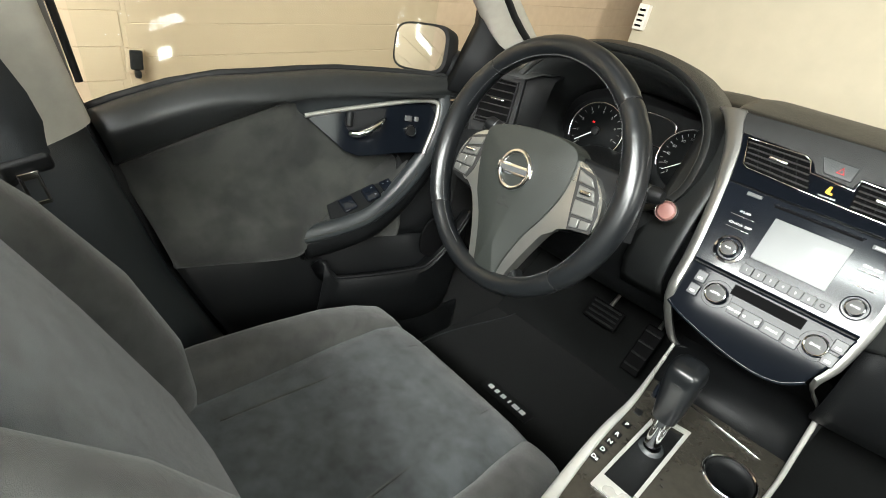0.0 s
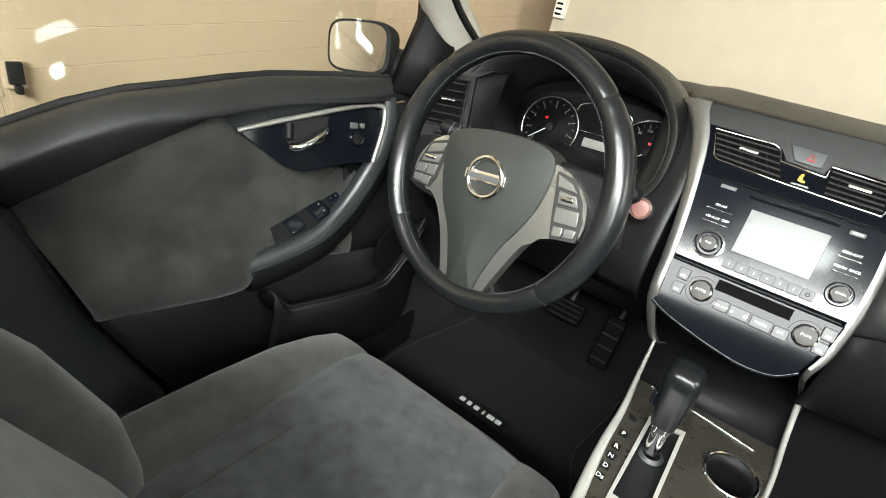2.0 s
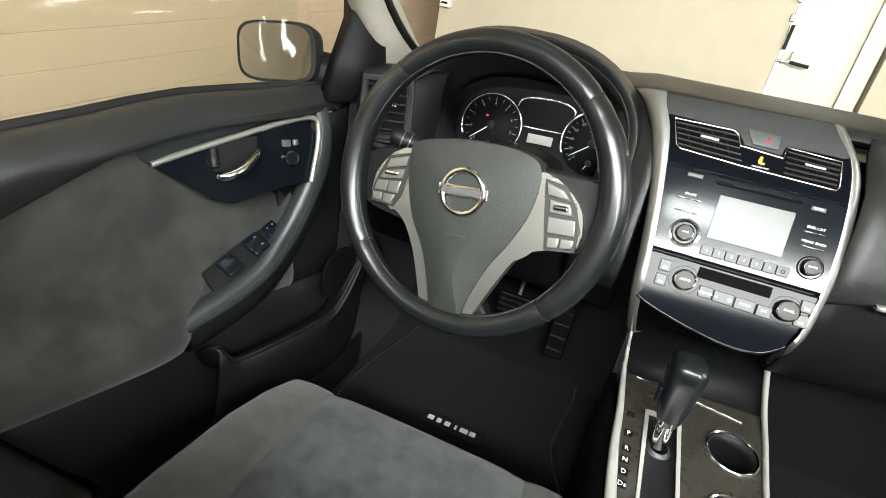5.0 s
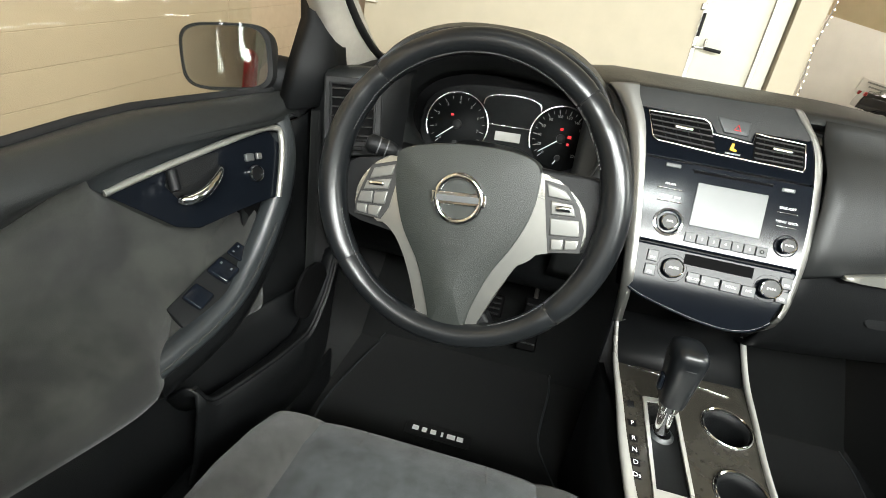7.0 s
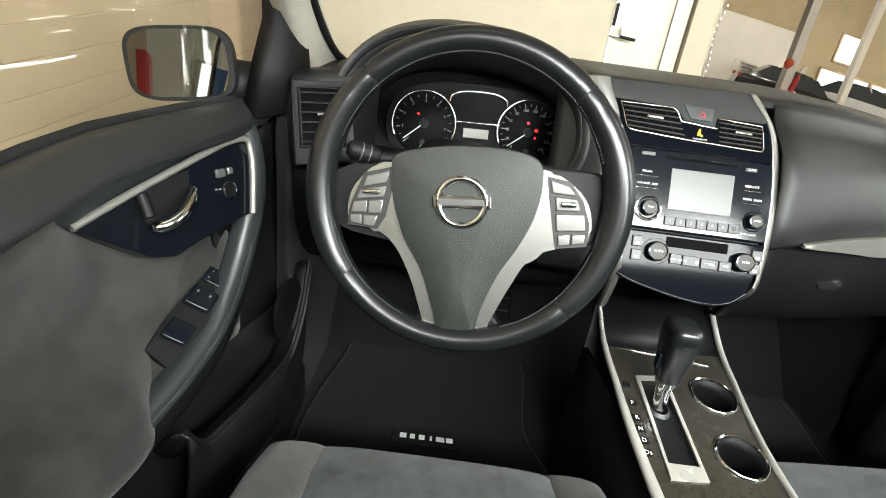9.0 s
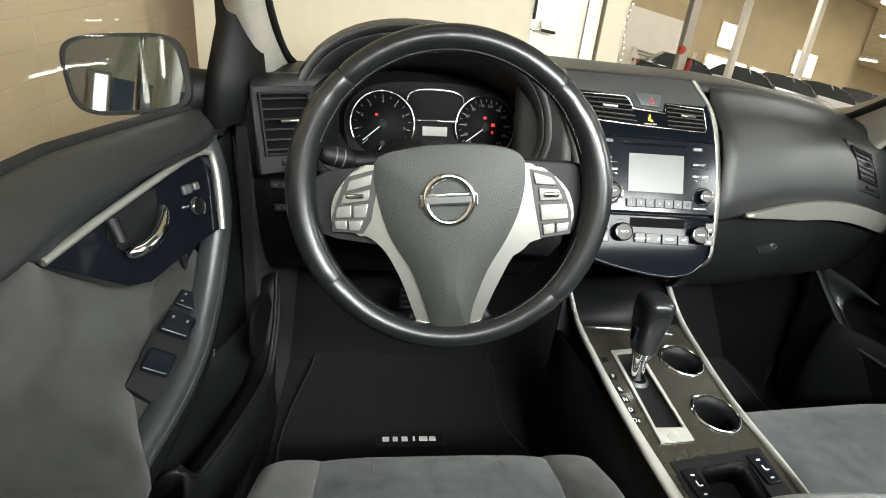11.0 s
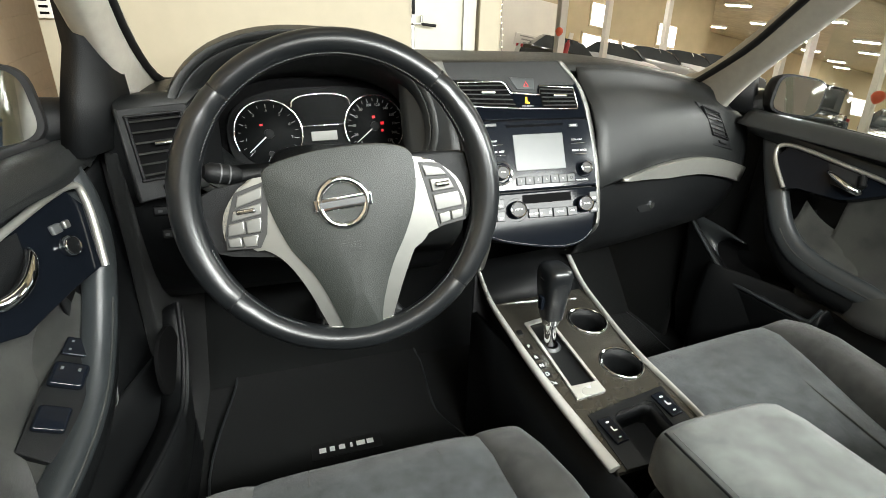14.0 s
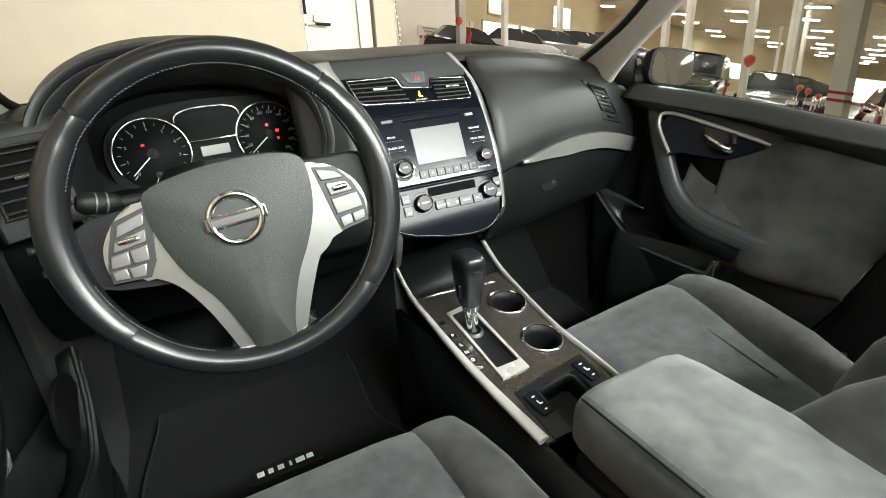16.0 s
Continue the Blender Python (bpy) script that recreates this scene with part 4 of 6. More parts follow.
part("spoke_trim", slab(WH, [(p[0], p[1]) for p in rsp], -0.022, 0.0, 0.004), SPOKE, wheel, "satin silver spoke")
# dark backs of the spokes, joining hub and rim
for poly in ([(600, 290), (560, 300), (552, 400), (610, 405), (690, 440), (700, 280)], [(1045, 290), (1095, 310), (1100, 410), (1036, 420), (950, 440), (950, 280)], [(735, 560), (720, 600), (770, 625), (880, 625), (905, 600), (880, 560)]):
    part("spoke", slab(WH, px(poly), -0.034, -0.012, 0.006), DARK, wheel)


def key_cap(outline, name="button", z=0.0, lbl=""):
    return part(name, slab(WH, px(outline), z, z + 0.0045, 0.0016), BUTTON, wheel, lbl)


for q in ([(636, 302), (690, 290), (688, 330), (676, 380), (660, 404), (604, 398), (606, 372), (616, 345)], [(962, 300), (1002, 308), (1026, 342), (1038, 380), (1036, 420), (982, 426), (974, 380)]):
    part("key_bed", slab(WH, px(q), -0.001, 0.0012, 0.0006), KEYBED, wheel)
for q in ([(642, 308), (684, 298), (680, 318), (634, 328)], [(629, 333), (678, 325), (674, 345), (622, 350)], [(617, 354), (643, 352), (641, 374), (611, 374)], [(646, 352), (673, 350), (668, 375), (644, 375)], [(610, 378), (632, 378), (632, 396), (610, 393)], [(635, 379), (662, 379), (655, 399), (635, 397)]):
    key_cap(q)
for q in ([(968, 306), (1000, 316), (1012, 332), (972, 328)], [(978, 334), (1014, 338), (1022, 358), (980, 358)], [(980, 364), (1028, 364), (1032, 392), (982, 394)], [(985, 400), (1006, 399), (1006, 417), (986, 420)], [(1009, 399), (1032, 398), (1030, 414), (1009, 417)]):
    key_cap(q)
part("rocker", box(WH, ((651 - 825) * 0.00074, (340 - 336) * 0.00074, 0.006), (0.024, 0.0065, 0.006), 0.0025), CHROME, wheel, "bright rocker key")
part("rocker", box(WH, ((1000 - 825) * 0.00074, (340 - 347) * 0.00074, 0.006), (0.020, 0.0075, 0.006), 0.0025), CHROME, wheel, "bright rocker key")
# round emblem with a plain cross bar
EM = at(WH, -0.006, -0.006, 0.0125)
em = part("emblem", tube([EM @ Vector((0.0305 * math.cos(a), 0.0305 * math.sin(a), 0.002)) for a in (2 * math.pi * k / 40 for k in range(40))], 0.0048, 10, closed=True), CHROME, wheel, "chrome ring emblem with a plain bar")
part("emblem_bar", box(EM, (0, 0, 0.002), (0.076, 0.0175, 0.006), 0.002), CHROME, em)
part("emblem_mark", box(EM, (0, 0, 0.005), (0.062, 0.0085, 0.003), 0.0006), KEY, em)
part("airbag_words", words("SRS", at(WH, -0.008, -0.054, 0.0140), 0.010), KEYBED, hubp)
part("airbag_words", words("AIRBAG", at(WH, -0.008, -0.066, 0.0140), 0.009), KEYBED, hubp)
part("airbag_line", box(WH, (-0.008, -0.0602, 0.0140), (0.028, 0.0007, 0.001)), KEYBED, hubp)
part("horn_mark", tube([WH @ Vector((-0.009 + 0.004 * math.cos(a), -0.099 + 0.004 * math.sin(a), 0.0118)) for a in np.linspace(0.5, 5.2, 12)], 0.0005, 5), TRIM, hubp)
# ---- centre stack ----
stack = thing("center_stack", (0, 0.1, 0.66), "gloss black center stack with radio and climate controls", "center stack")
SF = frame_of((-0.0083, 0.0583, 0.8002), (0.9985, -0.049, 0.0236), (-0.0011, 0.4156, 0.9095)) @ Matrix.Scale(0.99, 4)


def sz(z):
    return (z - 0.793) / 0.923


def zl(l):
    return [(x, sz(z)) for x, z in l]


def poly(l, n=60):
    return [(p[0], p[1]) for p in smooth(zl(l), n, True)]


part("housing", slab(SF, zl([(-0.17, 1.04), (-0.135, 0.95), (-0.108, 0.867), (-0.10, 0.80), (-0.095, 0.757), (0.03, 0.735), (0.105, 0.757), (0.122, 0.80), (0.134, 0.9), (0.118, 0.98), (0.085, 1.04)]), -0.16, -0.006, 0.004), DARK, stack)
part("top_cap", slab(SF, zl([(-0.165, 1.045), (-0.151, 1.0145), (-0.046, 1.0135), (-0.033, 1.008), (-0.025, 0.9935), (0.0265, 0.989), (0.0275, 1.005), (0.100, 1.001), (0.109, 1.006), (0.08, 1.045)]), -0.01, 0.0032, 0.0015), PAD, stack)
part("vent_panel", slab(SF, zl([(-0.152, 1.016), (-0.133, 0.948), (0.124, 0.945), (0.110, 1.007)]), -0.008, 0.0016, 0.001), GLOSSDOOR, stack)
radio = part("radio", slab(SF, zl([(-0.134, 0.946), (-0.112, 0.885), (-0.104, 0.826), (0.130, 0.826), (0.134, 0.88), (0.125, 0.943)]), -0.006, 0.004, 0.003), GLOSS, stack, "gloss black radio panel")
CLIM = smooth([(-0.0985, 0.757, 0), (-0.0756, 0.748, 0), (-0.03, 0.7375, 0), (0.015, 0.730, 0), (0.05, 0.728, 0), (0.082, 0.7335, 0), (0.106, 0.750, 0)], 30)
clim = part("climate_panel", slab(SF, zl([(-0.104, 0.823)] + [(p.x, p.y) for p in CLIM] + [(0.120, 0.785), (0.127, 0.823)]), -0.006, 0.006, 0.003), GLOSSDOOR, stack, "gloss black climate panel")
part("lower_lip", tube([SF @ Vector((p.x, sz(p.y - 0.001), 0.002)) for p in CLIM], 0.0032, 8), GLOSS, stack)


def vent(outline, tl, tr, br, bl, n):
    q = [Vector((x, sz(z), 0)) for x, z in (tl, tr, br, bl)]
    v = part("air_vent", slab(SF, zl(outline), 0.0016, 0.0024), PIT, stack, "black air vent with thin slats")
    for k in range(n):
        t = (k + 0.75) / (n + 0.5)
        a, b = q[0].lerp(q[3], t), q[1].lerp(q[2], t)
        d = (b - a)
        m = SF @ frame_of((a + b) / 2 + Vector((0, 0, 0.0045)), d, (0, 1, 0)) @ Matrix.Rotation(radians(-58), 4, "X")
        part("slat", box(m, (0, 0, 0), (d.length - 0.003, 0.0065, 0.0014), 0.0005), KEYBED, v)
    for k in range(4):
        a, b = q[0].lerp(q[1], (k + 1) / 5), q[3].lerp(q[2], (k + 1) / 5)
        part("rear_vane", tube([SF @ (a + Vector((0, -0.003, 0.0026))), SF @ (b + Vector((0, 0.003, 0.0026)))], 0.0006, 5), DARK, v)
    a, b = q[0].lerp(q[3], 0.45), q[1].lerp(q[2], 0.45)
    part("vane_tab", box(SF @ frame_of((a + b) / 2 + Vector((0.002, 0, 0.0095)), b - a, (0, 1, 0)), (0, 0, 0), (0.027, 0.0055, 0.005), 0.002), CHROME, v, "bright vane tab")


LVENT = [(-0.1275, 1.0105), (-0.045, 1.0100), (-0.036, 1.0055), (-0.029, 0.991), (-0.0165, 0.965), (-0.111, 0.971)]
RVENT = [(0.030, 1.0015), (0.099, 0.9975), (0.1055, 0.966), (0.103, 0.960), (0.0346, 0.9625)]
vent(LVENT, (-0.1275, 1.0105), (-0.038, 1.010), (-0.0165, 0.965), (-0.111, 0.971), 5)
vent(RVENT, (0.030, 1.0015), (0.099, 0.9975), (0.104, 0.962), (0.0346, 0.9625), 5)
bright = LVENT[:4] + [(0.0287, 0.9862)] + RVENT + [(-0.0165, 0.9645), (-0.106, 0.970), (-0.114, 0.975)]
part("vent_trim", tube([SF @ Vector((x, sz(z), 0.0045)) for x, z in bright], 0.0012, 8, closed=True), CHROME, stack, "thin bright line round the vents")
hz = part("hazard_button", slab(SF, zl([(-0.0281, 1.0174), (0.0207, 1.015), (0.0195, 0.9951), (-0.0145, 0.9962)]), 0.0, 0.0055, 0.0015), TRIM, stack, "grey hazard button with red triangle")
part("triangle", tube([SF @ Vector((x, sz(z), 0.0058)) for x, z in ((-0.001, 1.0015), (0.008, 1.001), (0.0035, 1.009))], 0.0008, 6, closed=True), RED, hz)
part("airbag_lamp", join(box(SF, (0.003, sz(0.9815), 0.0025), (0.0035, 0.0035, 0.001), 0.001), box(SF, (0.0025, sz(0.9765), 0.0025), (0.0045, 0.0065, 0.001), 0.001), box(SF, (0.0065, sz(0.974), 0.0025), (0.005, 0.0028, 0.001), 0.001)), AMBER, stack, "glowing amber airbag lamp")
part("lamp_words", words("PASS AIR BAG", at(SF, 0.005, sz(0.9685), 0.0024), 0.0036), INK, stack)
# radio
part("cd_slot", box(SF, (0.013, sz(0.934), 0.0045), (0.112, 0.0028, 0.001)), PIT, radio)
part("cd_lip", box(SF, (0.013, sz(0.9368), 0.0055), (0.118, 0.0022, 0.003), 0.001), GLOSS, radio)
part("eject_key", box(SF, (-0.074, sz(0.9375), 0.0055), (0.022, 0.006, 0.003), 0.001), KEY, radio)
part("screen", box(SF, (0.0165, sz(0.8895), 0.0042), (0.100, 0.0665, 0.002), 0.001), SCREEN, radio, "grey blank display screen")
for x, z, s, w in ((-0.072, 0.911, "FM-AM", 0.036), (-0.069, 0.893, "CD-AUX  DISP", 0.036), (0.0955, 0.907, "SEEK-CAT", 0.028), (0.0985, 0.888, "MENU  BACK", 0.028)):
    part("key_words", words(s, at(SF, x, sz(z), 0.0042), 0.0052), INK, radio)
    part("key_bar", box(SF, (x, sz(z - 0.0068), 0.0048), (w, 0.0014, 0.002), 0.0006), CHROME, radio)
part("scan_key", box(SF, (0.0905, sz(0.9315), 0.005), (0.018, 0.006, 0.002), 0.0008), KEY, radio)
part("key_words", words("SCAN", at(SF, 0.0905, sz(0.9315), 0.0062), 0.0045), INK, radio)


def knob(x, z, r, h, cap, parent, ring=0.0):
    m = at(SF, x, sz(z), 0.004)
    if ring:
        part("knob_ring", lathe(m, [(ring, 0), (ring, 0.0025), (ring - 0.003, 0.003), (ring - 0.004, 0.001)], 36), CHROME, parent, "chrome ring round the knob")
    k = part("knob", lathe(m, [(r * 1.04, 0), (r * 1.03, h * 0.5), (r * 0.99, h * 0.86), (r * 0.93, h * 0.95)], 36), GLOSS, parent, "dark rotary knob with a bright rim")
    part("knob_rim", lathe(m, [(r * 0.99, h * 0.86), (r * 0.95, h * 0.98), (r * 0.88, h), (r * 0.82, h * 0.95)], 36), CHROME, k)
    part("cap", lathe(m, [(r * 0.83, h * 0.94), (r * 0.6, h * 0.97), (0, h * 0.98)], 30), KEYBED, k)
    part("cap_words", words(cap, at(m, 0, 0, h * 0.99), r * 0.34), INK, k)
    part("grip_collar", lathe(m, [(r * 1.42, -0.003), (r * 1.42, 0.0015), (r * 1.36, 0.0022), (r * 1.3, 0.001), (r * 1.05, 0.001)], 36), GLOSS, k)


knob(-0.0635, 0.857, 0.0125, 0.013, "PWR", radio, 0.0215)
knob(0.1035, 0.856, 0.0115, 0.013, "ENTER", radio)
part("key_words", words("TUNE-SCROLL", at(SF, 0.098, sz(0.8365), 0.0042), 0.004), INK, radio)
for k in range(7):
    x = -0.0275 + 0.0168 * k
    part("preset_key", box(SF, (x, sz(0.8415), 0.0055), (0.0158, 0.0145, 0.004), 0.001), KEY, radio)
    if k < 6:
        part("key_words", words(str(k + 1), at(SF, x, sz(0.8415), 0.0078), 0.0055), INK, radio)
    else:
        part("aux_socket", lathe(at(SF, x, sz(0.8415), 0.0072), [(0.003, 0), (0.003, 0.001), (0.0018, 0.001), (0.0018, -0.001), (0, -0.001)], 16), RUBBER, radio)
# climate
knob(-0.0435, 0.794, 0.0155, 0.016, "AUTO", clim)
knob(0.0925, 0.794, 0.0150, 0.016, "DUAL", clim)
part("climate_display", box(SF, (0.02, sz(0.8105), 0.006), (0.098, 0.016, 0.001), 0.0004), PIT, clim)
for x, w, s in ((-0.0115, 0.018, "ON-OFF"), (0.0125, 0.027, ""), (0.0415, 0.027, "MODE"), (0.0665, 0.0195, "A/C")):
    part("climate_key", box(SF, (x, sz(0.7855) - (x - 0.02) * 0.03, 0.008), (w, 0.0165, 0.005), 0.0014), KEY, clim)
    if s:
        part("key_words", words(s, at(SF, x, sz(0.785), 0.0108), 0.0055), INK, clim)
    else:
        for dx in (-0.009, 0.009):
            part("fan_mark", lathe(at(SF, x + dx, sz(0.785), 0.0106), [(0.0022 + 0.0008 * (dx > 0), 0), (0.001, 0.0003), (0, 0.0003)], 5), INK, clim)
for x, z in ((-0.0745, 0.806), (-0.0745, 0.7855), (0.1145, 0.806), (0.1125, 0.7865)):
    part("climate_key", box(SF, (x, sz(z), 0.0075), (0.016, 0.0175, 0.005), 0.0014), KEY, clim)
    part("key_mark", box(SF, (x, sz(z) - 0.003, 0.0102), (0.007, 0.0035, 0.0005), 0.0008), INK, clim)


def ribbon(inner, outer, name, parent, material, lift=0.006):
    """A raised trim between two lines of points."""
    secs = []
    for a, b in zip(inner, outer):
        a, b = Vector(a), Vector(b)
        n = Vector((0, -0.9, 0.43)) * lift
        secs.append([a - n * 0.5, a + n * 0.7, a.lerp(b, 0.25) + n, a.lerp(b, 0.75) + n, b + n * 0.6, b - n])
    return part(name, loft(secs), material, parent, "satin silver edge trim", solid=0.003)


def sp(x, z, w=0.0):
    return SF @ Vector((x, sz(z), w))


nL = 26
ribbon(smooth([sp(-0.153, 1.046), sp(-0.1485, 1.028), sp(-0.131, 0.990), sp(-0.1152, 0.918), sp(-0.103, 0.836), sp(-0.0965, 0.762), (-0.088, 0.10, 0.685), (-0.078, 0.135, 0.652)], nL),
       smooth([sp(-0.195, 1.046, -0.01), sp(-0.180, 1.034, -0.008), sp(-0.1535, 0.9945, -0.006), sp(-0.1285, 0.9166, -0.005), sp(-0.1152, 0.834, -0.005), sp(-0.107, 0.762, -0.005), (-0.097, 0.10, 0.685), (-0.088, 0.135, 0.652)], nL), "edge_trim", stack, SILVER)
ribbon(smooth([sp(0.074, 1.045), sp(0.0845, 1.0306), sp(0.108, 1.001), sp(0.1207, 0.954), sp(0.1272, 0.874), sp(0.1217, 0.7915), sp(0.110, 0.752), (0.120, 0.12, 0.700), (0.134, 0.168, 0.662)], nL),
       smooth([sp(0.090, 1.045, -0.008), sp(0.101, 1.0306, -0.007), sp(0.1225, 0.998, -0.006), sp(0.1345, 0.954, -0.006), sp(0.1405, 0.874, -0.006), sp(0.132, 0.788, -0.005), sp(0.118, 0.748, -0.005), (0.127, 0.12, 0.696), (0.142, 0.168, 0.658)], nL), "edge_trim", stack, SILVER)
# ---- centre console ----
console = thing("center_console", (0.03, -0.1, 0.24), "dark woodgrain center console with silver side rails", "center console")
CF = frame_of((0, 0, 0.587), (1, 0, 0), (0, 0.988, 0.155))


def cp(x, y, w=0.0):
    """A place on the console's top, by car x and y."""
    return CF @ Vector((x, y / 0.988, w))


XL = [(-0.30, -0.050), (-0.18, -0.064), (-0.086, -0.070), (0.0, -0.072), (0.08, -0.078)]
XR = [(-0.30, 0.135), (-0.224, 0.136), (-0.1, 0.127), (0.03, 0.137), (0.09, 0.138)]
part("side_wall", loft([[(-0.055 - 0.0 * k, -0.62, z), (-0.055, -0.30, min(z, 0.53)), (-0.068, -0.15, min(z, 0.555)), (-0.078, 0.02, min(z, 0.58)), (-0.09, 0.14, z + 0.0)] for k, z in enumerate((0.23, 0.40, 0.555))]), DARK, console, solid=0.01)
part("side_wall", loft([[(0.15, -0.62, z), (0.145, -0.30, min(z, 0.53)), (0.135, -0.1, min(z, 0.56)), (0.145, 0.02, min(z, 0.58)), (0.15, 0.17, z)] for z in (0.23, 0.40, 0.56)]), DARK, console, solid=0.01)
part("front_wall", loft([[(-0.09, 0.14, z), (0.0, 0.19, z), (0.15, 0.17, z)] for z in (0.23, 0.45, 0.65)]), DARK, console, solid=0.006)


def holes_plate(outline, holes, z0, z1):
    """A plate in the console's frame with holes cut through."""
    bm = bmesh.new()
    loops = [outline] + holes
    edges = []
    for lp in loops:
        vs = [bm.verts.new((x, y, z1)) for x, y in lp]
        edges += [bm.edges.new((vs[i], vs[(i + 1) % len(vs)])) for i in range(len(vs))]
    bmesh.ops.triangle_fill(bm, use_beauty=True, use_dissolve=False, edges=edges)
    r = bmesh.ops.extrude_face_region(bm, geom=bm.faces[:])
    bmesh.ops.translate(bm, vec=(0, 0, z0 - z1), verts=[v for v in r["geom"] if isinstance(v, bmesh.types.BMVert)])
    bmesh.ops.transform(bm, matrix=CF, verts=bm.verts)
    return bm


CUPS = [(0.090, -0.006), (0.086, -0.122)]
slot = [(-0.032, -0.150), (0.0135, -0.150), (0.012, 0.012), (-0.030, 0.006)]
cub = [(-0.002, -0.30), (0.083, -0.30), (0.083, -0.212), (0.072, -0.206), (0.012, -0.214), (0.0, -0.222)]
top = [(-0.050, -0.305), (-0.064, -0.18), (-0.070, -0.086), (-0.073, 0.0), (-0.078, 0.082), (0.138, 0.092), (0.137, 0.03), (0.127, -0.1), (0.136, -0.224), (0.134, -0.305)]
part("top_panel", holes_plate(top, [oval(x, y, 0.0345, 0.0345, 32) for x, y in CUPS] + [slot, cub], -0.008, 0.0), WOOD, console, "dark glossy woodgrain top panel")
part("tray_slope", loft([[cp(-0.078, 0.083, -0.001), cp(0.138, 0.093, -0.001)], [(-0.08, 0.10, 0.618), (0.138, 0.115, 0.618)], [(-0.082, 0.16, 0.66), (0.14, 0.185, 0.662)]]), DARK, console, "black tray lid under the stack", solid=0.006)
part("tray_line", tube([cp(-0.055, 0.079, 0.001), cp(0.03, 0.073, 0.001), cp(0.108, 0.062, 0.001)], 0.0012, 8), CHROME, console, "bright line on the tray lid")


def rail(pts, w):
    p = smooth(pts, 24)
    secs = []
    for i, q in enumerate(p):
        d = (p[min(i + 1, 23)] - p[max(i - 1, 0)]).normalized()
        s = d.cross(Vector((0, 0, 1))).normalized()
        u = s.cross(d)
        ww = w[0] + (w[1] - w[0]) * i / 23
        secs.append([q + s * x + u * z for x, z in oval(0, 0, ww / 2, 0.006, 14, 2.6)])
    return part("side_rail", loft(secs, ring=True, caps=True), RAIL, console, "satin silver side rail")


rail([(-0.084, 0.132, 0.654), (-0.080, 0.075, 0.613), (-0.074, 0.0, 0.589), (-0.073, -0.086, 0.576), (-0.066, -0.18, 0.561), (-0.053, -0.297, 0.543)], (0.005, 0.019))
rail([(0.139, 0.166, 0.659), (0.140, 0.10, 0.616), (0.139, 0.03, 0.594), (0.129, -0.1, 0.574), (0.136, -0.224, 0.555), (0.137, -0.335, 0.538)], (0.009, 0.005))
for x, y in CUPS:
    m = at(CF, x, y)
    c = part("cup_holder", lathe(m, [(0.0345, 0.0), (0.034, -0.02), (0.031, -0.062), (0.0, -0.062)], 36), DARK, console, "round black cup holder", solid=0.002)
    part("chrome_ring", lathe(m, [(0.0345, -0.002), (0.0345, 0.003), (0.0365, 0.0042), (0.0385, 0.003), (0.039, 0.0)], 40), CHROME, c, "chrome cup ring")
# selector gate
plate = [(-0.0365, -0.176), (0.019, -0.172), (0.0185, -0.15), (0.018, 0.022), (-0.036, 0.014), (-0.0365, -0.1)]
part("gate_plate", holes_plate(plate, [slot], 0.0005, 0.0035), RAIL, console, "satin silver selector plate")
part("gate_boot", slab(CF, [(-0.036, -0.156), (0.018, -0.156), (0.017, 0.018), (-0.034, 0.012)], -0.03, -0.006), DARK, console, "dark grey slotted selector cover")
for k, s in enumerate(("P", "R", "N", "D", "Ds")):
    y = -0.045 - 0.0205 * k - (0.008 if k else 0)
    part("gear_mark", box(CF, (-0.056, y, 0.0005), (0.012, 0.012, 0.001), 0.0004), PIT, console)
    part("gear_words", words(s, at(CF, -0.056, y, 0.0012), 0.0105), INK, console)
part("lock_release", box(CF, (-0.056, -0.008, 0.001), (0.011, 0.013, 0.003), 0.001), DARK, console)
# cubby with heater switches
part("cubby_well", loft([[CF @ Vector((x, y, w)) for x, y in cub] for w in (0.0, -0.05)], ring=True, caps=False), DARK, console, solid=-0.002)
part("cubby_floor", slab(CF, cub, -0.054, -0.05), RUBBER, console)
part("cubby_panel", holes_plate([(-0.036, -0.305), (-0.037, -0.207), (0.118, -0.186), (0.118, -0.305)], [cub], 0.0005, 0.002), DARK, console, "black panel round the cubby")
for x, y in ((-0.017, -0.243), (0.099, -0.222)):
    m = at(CF, x, y) @ Matrix.Rotation(radians(7), 4, "Z")
    sw = part("heater_switch", box(m, (0, 0, 0.003), (0.0235, 0.046, 0.006), 0.002), GLOSS, console, "black seat heater rocker")
    part("switch_mark", join(box(m, (0, 0.013, 0.0062), (0.006, 0.0022, 0.0006)), box(m, (-0.001, 0.001, 0.0062), (0.002, 0.007, 0.0006)), box(m, (0.002, -0.003, 0.0062), (0.006, 0.002, 0.0006)), box(m, (0, -0.015, 0.0062), (0.005, 0.0018, 0.0006))), INK, sw)

# ---- gear selector ----
sel = thing("gear_selector", (-0.012, -0.04, 0.57), "black leather gear selector with a chrome neck", "gear selector")
part("stem", tube([(-0.012, -0.043, 0.560), (-0.014, -0.041, 0.60), (-0.016, -0.040, 0.635)], [0.0125, 0.011, 0.0125], 18), CHROME, sel, "chrome neck")
part("boot_ring", lathe(at(CF, -0.011, -0.046, -0.012), [(0.021, 0), (0.019, 0.006), (0.013, 0.010)], 24), TRIM, sel)
part("collar", loft([[Vector((-0.016, -0.039, z)) + Vector((x, y, 0)) for x, y in oval(0, 0, rx, ry, 22, 2.6)] for z, rx, ry in ((0.622, 0.014, 0.017), (0.634, 0.017, 0.020), (0.640, 0.0185, 0.0215))], ring=True, caps=True), CHROME, sel, "chrome collar")
